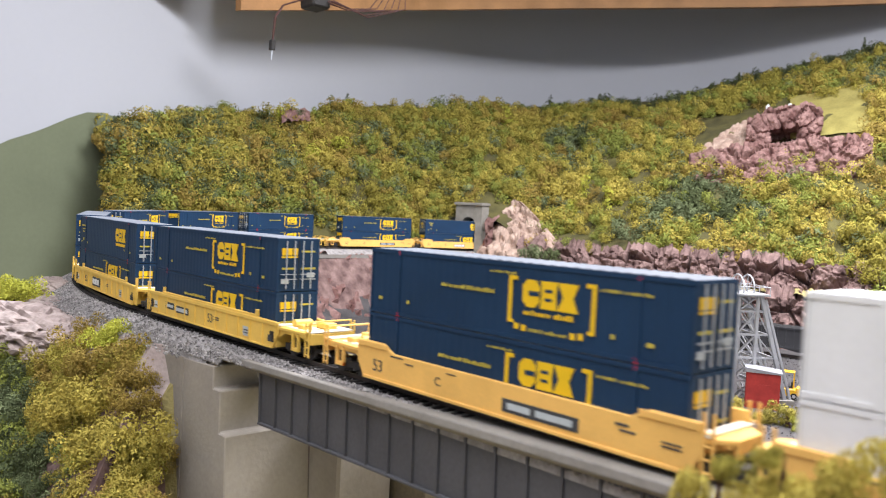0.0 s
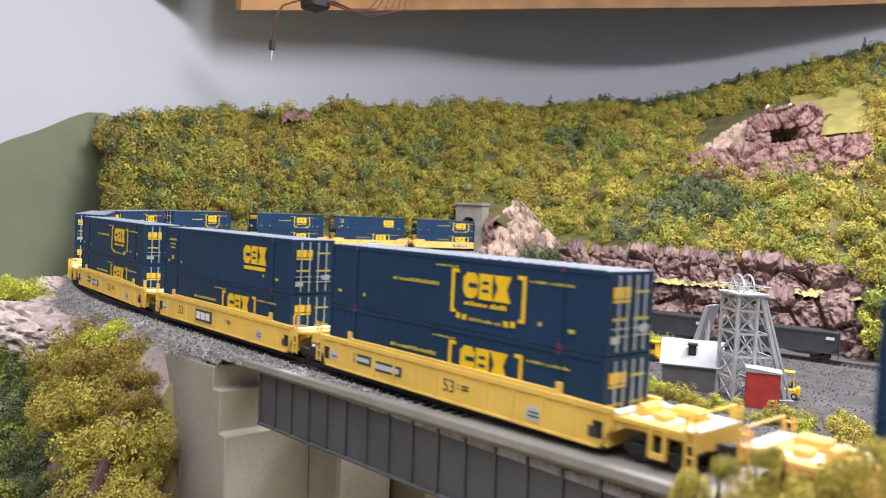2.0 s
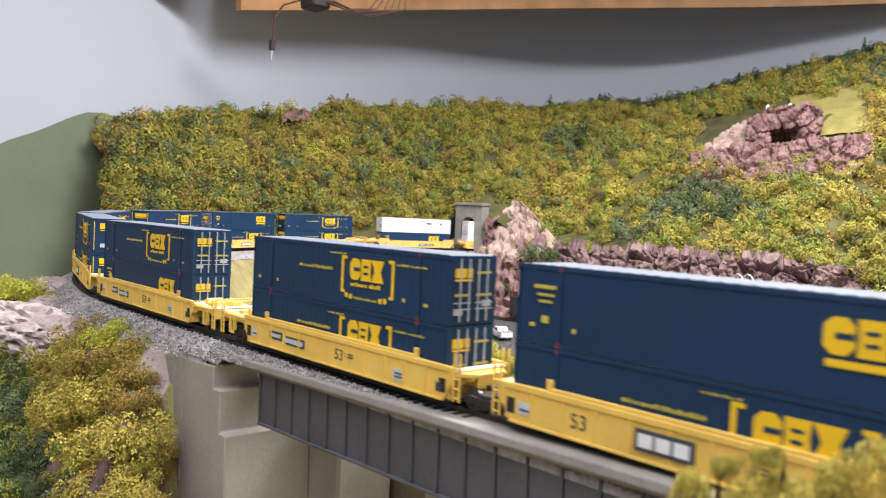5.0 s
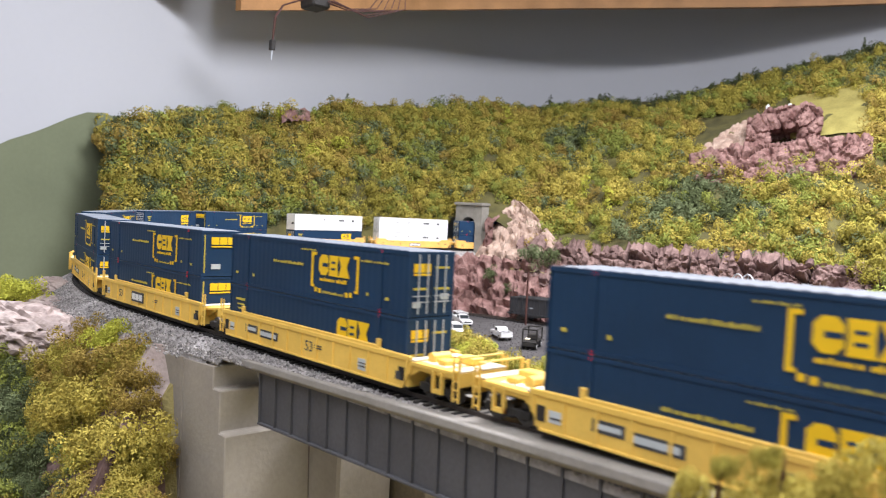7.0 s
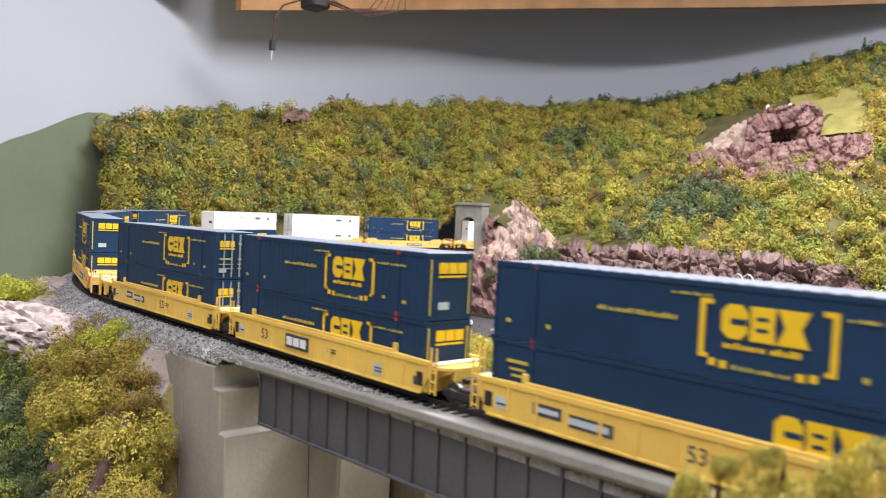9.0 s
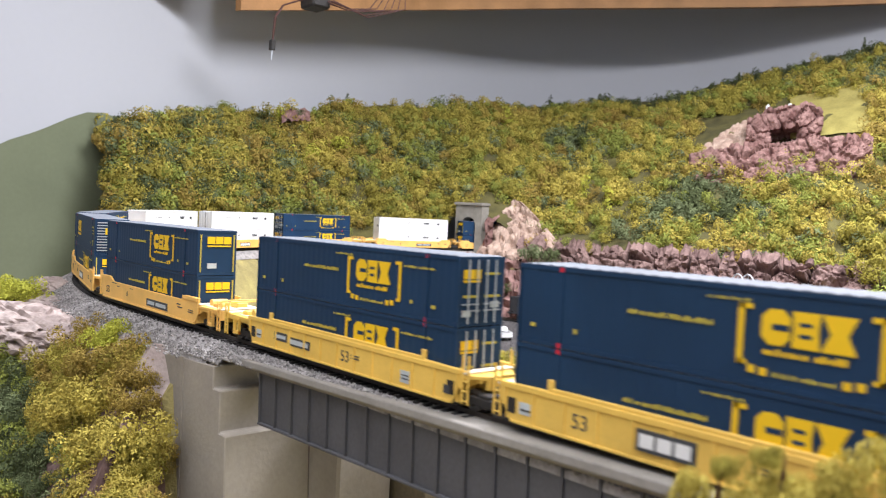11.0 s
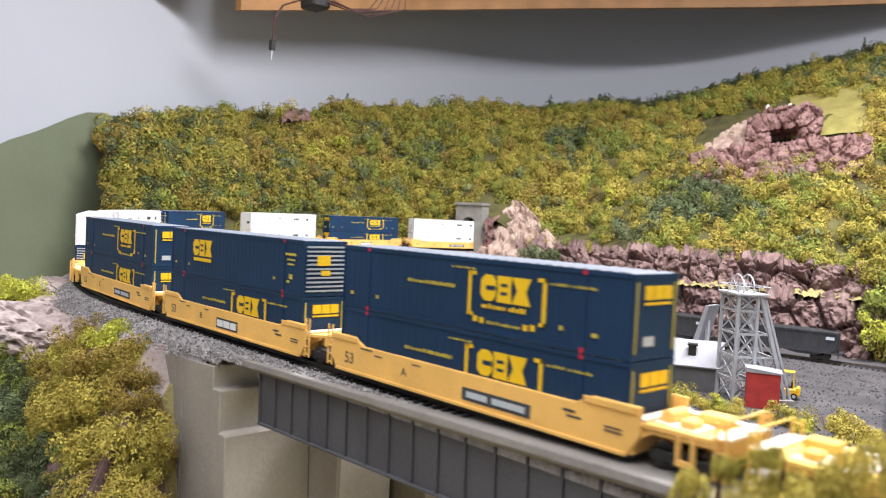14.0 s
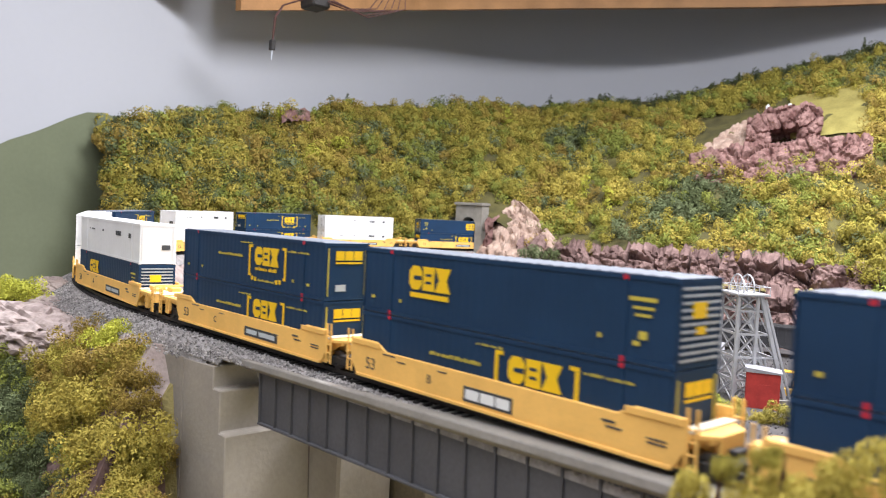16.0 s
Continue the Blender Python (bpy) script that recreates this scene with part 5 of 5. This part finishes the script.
def drill(x, y, turn):
    v = tagged(new("drill_rig"), "beige crawler drilling rig with a raised boom", "drill rig")
    v.matrix_basis = pose(x, y, YZ, 0, 0, turn)
    crawler(v, 0.050, 0.018, 0.010)
    part("deck", boxes([(-0.026, -0.016, 0.011, 0.026, 0.016, 0.016)], 0.0008), PAINT_BEIGE, v)
    part("cab", boxes([(0.002, -0.014, 0.016, 0.020, 0.000, 0.036)], 0.0012), PAINT_BEIGE, v)
    part("cab_window", boxes([(0.0045, -0.0145, 0.025, 0.0175, -0.0138, 0.034), (0.0198, -0.012, 0.025, 0.0206, -0.002, 0.034)]), DARK_GLASS, v)
    part("engine_house", boxes([(-0.026, -0.013, 0.016, -0.002, 0.013, 0.029)], 0.0012), PAINT_BEIGE, v)
    bm = bmesh.new()
    tube(bm, [(-0.014, 0.004, 0.026), (-0.046, 0.010, 0.036)], 0.0048, 8)
    part("boom", bm, PAINT_BEIGE, v)
    part("ram", rod(bmesh.new(), (-0.004, 0.004, 0.020), (-0.034, 0.008, 0.027), 0.0014, 8), CHROME, v)
    bm = bmesh.new()
    prism([(0.022, 0.010), (0.022, 0.030), (0.046, 0.032), (0.052, 0.020), (0.046, 0.012)], -0.006, 0.006, bm, bevel=0.001)
    part("cutter_arm", bm, PAINT_BEIGE, v)
    part("cutter_disc", rod(bmesh.new(), (0.036, -0.0085, 0.022), (0.036, -0.006, 0.022), 0.011, 16), TRUCK_BLACK, v)
    for xx in (-0.020, -0.010, 0.024):
        part("hose", rod(bmesh.new(), (xx, -0.016, 0.016), (xx + 0.006, -0.012, 0.030), 0.0008), TRUCK_BLACK, v)


drill(-0.468, 0.728, -24)


def flat_trailer(x, y, turn):
    v = tagged(new("flatbed_trailer"), "pale flatbed trailer at the edge of the yard", "trailer")
    v.matrix_basis = pose(x, y, YZ, 0, 0, turn)
    for i in range(7):
        part("plank", boxes([(-0.055, -0.0135 + i * 0.0039, 0.0120, 0.050, -0.0135 + i * 0.0039 + 0.0035, 0.0135)]), DECK_PALE, v)
    part("frame", boxes([(-0.054, -0.008, 0.008, 0.052, -0.005, 0.012), (-0.054, 0.005, 0.008, 0.052, 0.008, 0.012)]), TRUCK_BLACK, v)
    part("gooseneck", prism([(0.048, 0.010), (0.048, 0.016), (0.066, 0.018), (0.066, 0.014)], -0.008, 0.008, bevel=0.0005), PAINT_WHITE, v)
    for xx in (-0.044, -0.031):
        for sd in (-1, 1):
            wheel(v, xx, sd * 0.013, 0.0055, 0.005)
    part("landing_leg", boxes([(0.052, -0.006, 0.0, 0.054, -0.004, 0.014), (0.052, 0.004, 0.0, 0.054, 0.006, 0.014)]), TRUCK_BLACK, v)


flat_trailer(-0.375, 0.685, -8)

rack_truck = tagged(new("winch_truck"), "dark truck with a square frame rack in the yard", "truck")
rack_truck.matrix_basis = pose(-0.578, 0.765, YZ, 0, 0, -60)
part("chassis", boxes([(-0.030, -0.010, 0.006, 0.030, 0.010, 0.012)], 0.0006), TRUCK_BLACK, rack_truck)
part("bed", boxes([(-0.030, -0.0125, 0.012, 0.030, 0.0125, 0.0145)], 0.0005), TRUCK_BLACK, rack_truck)
bm = bmesh.new()
for xx in (-0.026, 0.022):
    tube(bm, [(xx, -0.012, 0.012), (xx, -0.012, 0.034), (xx, 0.012, 0.034), (xx, 0.012, 0.012)], 0.0013)
for yy in (-0.012, 0.012):
    rod(bm, (-0.026, yy, 0.034), (0.022, yy, 0.034), 0.0012)
part("frame_rack", bm, TRUCK_BLACK, rack_truck)
part("winch", boxes([(-0.016, -0.008, 0.0145, 0.004, 0.008, 0.024)], 0.001), TRUCK_BLACK, rack_truck)
part("pale_load", boxes([(-0.028, -0.010, 0.0146, 0.014, -0.002, 0.0170)], 0.0004), DECK_PALE, rack_truck)
for xx in (-0.020, 0.020):
    for sd in (-1, 1):
        wheel(rack_truck, xx, sd * 0.0125, 0.0055, 0.004)


# coal hoppers on the yard track
yard_a, yard_b = Vector((-0.6425, 1.0465, YZ + 0.0035)), Vector((-0.214, 1.156, YZ + 0.0035))
ydir = (yard_b - yard_a).normalized()
yturn = math.degrees(math.atan2(ydir.y, ydir.x))
yt = tagged(new("yard_track"), "dark yard track with coal-dusted ties", "track", kind="structure")
yt.matrix_basis = Matrix.Translation(yard_b) @ pose(0, 0, 0, 0, 0, yturn)
for q in (-0.0083, 0.0083):
    part("rail", boxes([(-0.95, q - 0.0006, -0.0022, 0.35, q + 0.0006, 0)]), RAIL, yt)
tm = None
for i in range(150):
    if tm is None:
        t = part("tie", boxes([(-0.0014, -0.0152, -0.0050, 0.0014, 0.0152, -0.0022)]), TIE, yt)
        tm = t.data
    else:
        t = new("tie", tm)
        t.parent = yt
    t.location = (-0.93 + i * 0.0085, 0, 0)


def hopper_car():
    v = new("coal_hopper")
    h = 0.086
    part("body", prism([(-h, 0.0445), (h, 0.0445), (h, 0.018), (h - 0.030, 0.0085), (0.03, 0.0085), (0.0, 0.0135), (-0.03, 0.0085), (-h + 0.030, 0.0085), (-h, 0.018)], -0.0165, 0.0165, bevel=0.0004), HOPPER, v)
    for sd in (-1, 1):
        ya, yb = sorted((sd * 0.0165, sd * 0.0178))
        part("top_chord", boxes([(-h - 0.0005, ya, 0.0428, h + 0.0005, yb, 0.0455)]), HOPPER, v)
        part("side_sill", boxes([(-h - 0.004, ya, 0.0125, h + 0.004, yb, 0.0152)]), HOPPER, v)
        for i in range(15):
            x = -h + 0.001 + i * (2 * h - 0.002) / 14
            part("rib", boxes([(x - 0.0008, ya, 0.0150, x + 0.0008, yb, 0.0430)]), HOPPER, v)
        part("number_bar", boxes([(h - 0.016, min(sd * 0.0178, sd * 0.0181), 0.034, h - 0.004, max(sd * 0.0178, sd * 0.0181), 0.0385)]), PRINT_PALE, v)
        part("print_bar", boxes([(-0.045, min(sd * 0.0165, sd * 0.0168), 0.026, -0.036, max(sd * 0.0165, sd * 0.0168), 0.0275)]), PRINT_PALE, v)
    coal = bmesh.new()
    bmesh.ops.create_grid(coal, x_segments=60, y_segments=12, size=1, matrix=Matrix.Translation((0, 0, 0.0425)) @ Matrix.Diagonal((h - 0.001, 0.0162, 1, 1)))
    for q in coal.verts:
        q.co.z += 0.0055 * (1 - (q.co.y / 0.0162) ** 2) * (1 - abs(q.co.x / h) ** 6) + rough3(q.co, 160, 0.0016)
    part("coal_load", coal, mat("coal", (0.02, 0.02, 0.021), 0.7, vary=0.4, bump=0.9, fine=500), v, "black heaped coal load")
    for e in (-1, 1):
        part("end_platform", boxes([(min(e * h, e * 0.0935), -0.0165, 0.0125, max(e * h, e * 0.0935), 0.0165, 0.0145)]), HOPPER, v)
        bm = bmesh.new()
        for yy in (-0.015, -0.010):
            rod(bm, (e * (h + 0.002), yy, 0.006), (e * (h + 0.002), yy, 0.044), 0.0005)
        for i in range(8):
            rod(bm, (e * (h + 0.002), -0.015, 0.009 + i * 0.0046), (e * (h + 0.002), -0.010, 0.009 + i * 0.0046), 0.0004)
        part("ladder", bm, HOPPER, v)
        part("coupler", boxes([(min(e * 0.092, e * 0.0985), -0.0015, 0.0090, max(e * 0.092, e * 0.0985), 0.0015, 0.0122)]), TRUCK_BLACK, v)
        truck(v, e * 0.062)
    return tagged(v, "black coal hopper car loaded with coal", "hopper car", "coal hoppers of the mine yard")


hop = None
for i in range(3):
    m = Matrix.Translation(yard_b - ydir * (0.104 + i * 0.2206)) @ pose(0, 0, 0, 0, 0, yturn)
    if hop is None:
        hop = hopper_car()
        hop.matrix_basis = m @ Matrix.Diagonal((1.12, 1.12, 1.12, 1))
    else:
        copy_thing(hop, m)

# mine headframe
head = tagged(new("mine_headframe"), "pale grey lattice mine headframe with a sheave wheel", "headframe")
head.matrix_basis = pose(-0.212, 0.727, YZ, 0, 0, math.degrees(math.atan2(-0.59, 0.807)))
HW, HD, HH = 0.046, 0.026, 0.138


def strut(a, b, r=0.0007, name="brace"):
    a, b = Vector(a), Vector(b)
    m = Matrix.Translation((a + b) / 2) @ (b - a).to_track_quat("Z", "Y").to_matrix().to_4x4() @ Matrix.Diagonal((2 * r, 2 * r, (b - a).length, 1))
    bm = bmesh.new()
    bmesh.ops.create_cube(bm, size=1, matrix=m)
    return part(name, bm, TOWER, head)


levels = [0.0, 0.028, 0.058, 0.088, 0.118, HH]
for x in (0, HW):
    for y in (0, HD):
        strut((x, y, 0), (x, y, HH), 0.0019, "leg")
for a, b in zip(levels, levels[1:]):
    for (p, q) in (((0, 0), (HW, 0)), ((0, HD), (HW, HD)), ((0, 0), (0, HD)), ((HW, 0), (HW, HD))):
        strut((*p, b), (*q, b), 0.0014, "beam")
        strut((*p, a), (*q, b))
        strut((*q, a), (*p, b))
for x in (0, HW):
    foot_y = HD + 0.046
    strut((x, foot_y, 0), (x, HD + 0.004, HH), 0.0024, "raking_leg")
    strut((x, foot_y + 0.008, 0), (x, HD + 0.010, HH - 0.004), 0.0015, "raking_leg")
    for b in levels[1:-1]:
        yy = foot_y + (HD - foot_y) * b / HH
        strut((x, HD, b), (x, yy, b), 0.0012, "beam")
        strut((x, HD, b), (x, foot_y + (HD - foot_y) * (b - 0.027) / HH, b - 0.027))
        strut((x, yy, b), (x, yy + 0.008, b - 0.006), 0.0009)
for b in levels[1:-1]:
    yy = foot_y + (HD - foot_y) * b / HH
    strut((0, yy, b), (HW, yy, b), 0.0012, "beam")
part("platform", boxes([(-0.005, -0.005, HH, HW + 0.006, HD + 0.014, HH + 0.003)], 0.0006), TOWER, head)
bm = bmesh.new()
rim = [(-0.004, -0.004), (HW + 0.005, -0.004), (HW + 0.005, HD + 0.013), (-0.004, HD + 0.013), (-0.004, -0.004)]
tube(bm, [(x, y, HH + 0.012) for x, y in rim], 0.0006)
for x, y in rim[:-1] + [(HW / 2, -0.004), (HW / 2, HD + 0.013)]:
    rod(bm, (x, y, HH + 0.003), (x, y, HH + 0.012), 0.0006)
part("railing", bm, TOWER, head)
for yy in (0.008, 0.022):
    bm = bmesh.new()
    ring = [(HW / 2 + 0.019 * math.cos(a), yy, HH + 0.007 + 0.019 * math.sin(a)) for a in (2 * math.pi * i / 24 for i in range(25))]
    tube(bm, ring, 0.0011)
    for i in range(8):
        rod(bm, (HW / 2, yy, HH + 0.007), ring[i * 3], 0.0006)
    part("sheave_wheel", bm, TOWER, head)
part("footing", boxes([(-0.004, HD + 0.032, -0.004, 0.006, HD + 0.054, 0.004), (HW - 0.006, HD + 0.032, -0.004, HW + 0.006, HD + 0.056, 0.004)]), LEDGE, head)

red_shed = tagged(new("red_shed"), "small red shed with a pale flat roof below the headframe", "shed")
red_shed.matrix_basis = pose(-0.142, 0.712, YZ, 0, 0, 28)
part("wall", boxes([(-0.020, -0.015, -0.002, 0.020, 0.015, 0.044)], 0.0004), PAINT_RED, red_shed)
part("roof", prism([(-0.022, 0.0442), (0.022, 0.0442), (0.022, 0.046), (-0.022, 0.050)], -0.017, 0.017), ROOF_GREY, red_shed, "pale sloping roof")
part("door", boxes([(-0.006, -0.0156, 0.0, 0.008, -0.0149, 0.030)]), PAINT_RED, red_shed)

shed = tagged(new("mine_shed"), "grey mine shed with a pale pitched roof", "shed")
shed.matrix_basis = pose(-0.256, 0.735, YZ, 0, 0, 30)
part("wall", prism([(-0.026, -0.003), (0.026, -0.003), (0.026, 0.036), (0.0, 0.062), (-0.026, 0.036)], -0.038, 0.038, axis="x"), WALL_GREY, shed)
for sd in (-1, 1):
    part("roof", prism([(sd * 0.031, 0.032), (0, 0.0635), (0, 0.066), (sd * 0.032, 0.0340)], -0.042, 0.042, axis="x"), ROOF_GREY, shed, "pale grey roof slope")
part("chimney", boxes([(-0.005, -0.020, 0.046, 0.005, -0.012, 0.060), (-0.007, -0.022, 0.060, 0.007, -0.010, 0.063)], 0.0005), TRUCK_BLACK, shed)
chute = tagged(new("coal_chute"), "pale inclined chute between shed and headframe", "chute")
part("trough", prism([(-0.272, -0.085), (-0.252, -0.020), (-0.246, -0.020), (-0.264, -0.086)], 0.755, 0.785), ROOF_GREY, chute)
part("support", boxes([(-0.256, 0.766, -0.136, -0.252, 0.772, -0.026)]), TOWER, chute)
post = part("brown_post", boxes([(-0.7815, 0.972, -0.138, -0.7785, 0.975, -0.020)]), WIRE)
tagged(post, "thin brown post standing before the rock face", "post")


# unit: middle at the start, upper box, lower box, doors forward
UNITS = [(0.530, "bracket", "bracket", 1), (0.305, "white", "white", 1), (0.082, "bracket", "bracket", 1), (-0.199, "bracket", "bracket", 1), (-0.427, "plain", "bracket", 1), (-0.655, "bracket", "bracket", 1), (-0.930, "bracket", "plain", 1), (-1.161, "bracket", "bracket", 0), (-1.384, "bracket", "bracket", 1),
         (-1.657, "bracket", "bracket", 0), (-1.883, "plain", "bracket", 0), (-2.106, "bracket", "bracket", 0), (-2.378, "white", "plain", 0), (-2.615, "white", "white", 1), (-2.834, "bracket", "bracket", 1), (-3.105, "white", "white", 0), (-3.335, "bracket", "bracket", 0), (-3.566, "white", "white", 1), (-3.829, "plain", "bracket", 0)]
far_away = Matrix.Translation((0, 0, 0))
box_kinds = {k: container(k) for k in ("bracket", "plain", "white")}
car_kinds, used, TRAIN = {}, set(), []
for i, (s0, up, down, doors) in enumerate(UNITS):
    place_in_set = i % 3
    ribbed = 3 <= i <= 8
    key = (ribbed, place_in_set)
    if key in car_kinds:
        car = copy_thing(car_kinds[key], far_away)
    else:
        car = car_kinds[key] = well_car(ribbed, place_in_set == 0, place_in_set == 2, "plate" if place_in_set == 1 else "number")
    TRAIN.append((car, s0, 0.0, False))
    for kind, z in ((down, 0.0042), (up, 0.0374)):
        if kind in used:
            b = copy_thing(box_kinds[kind], far_away)
        else:
            used.add(kind)
            b = box_kinds[kind]
        TRAIN.append((b, s0, z, not doors))


def motions():
    for thing, s0, z, flip in TRAIN:
        turn = pose(0, 0, z, 0, 0, 180 if flip else 0)
        walk(thing, [(0.5 * i, ride(s0 + SPEED * 0.5 * i) @ turn) for i in range(33)])


motions()
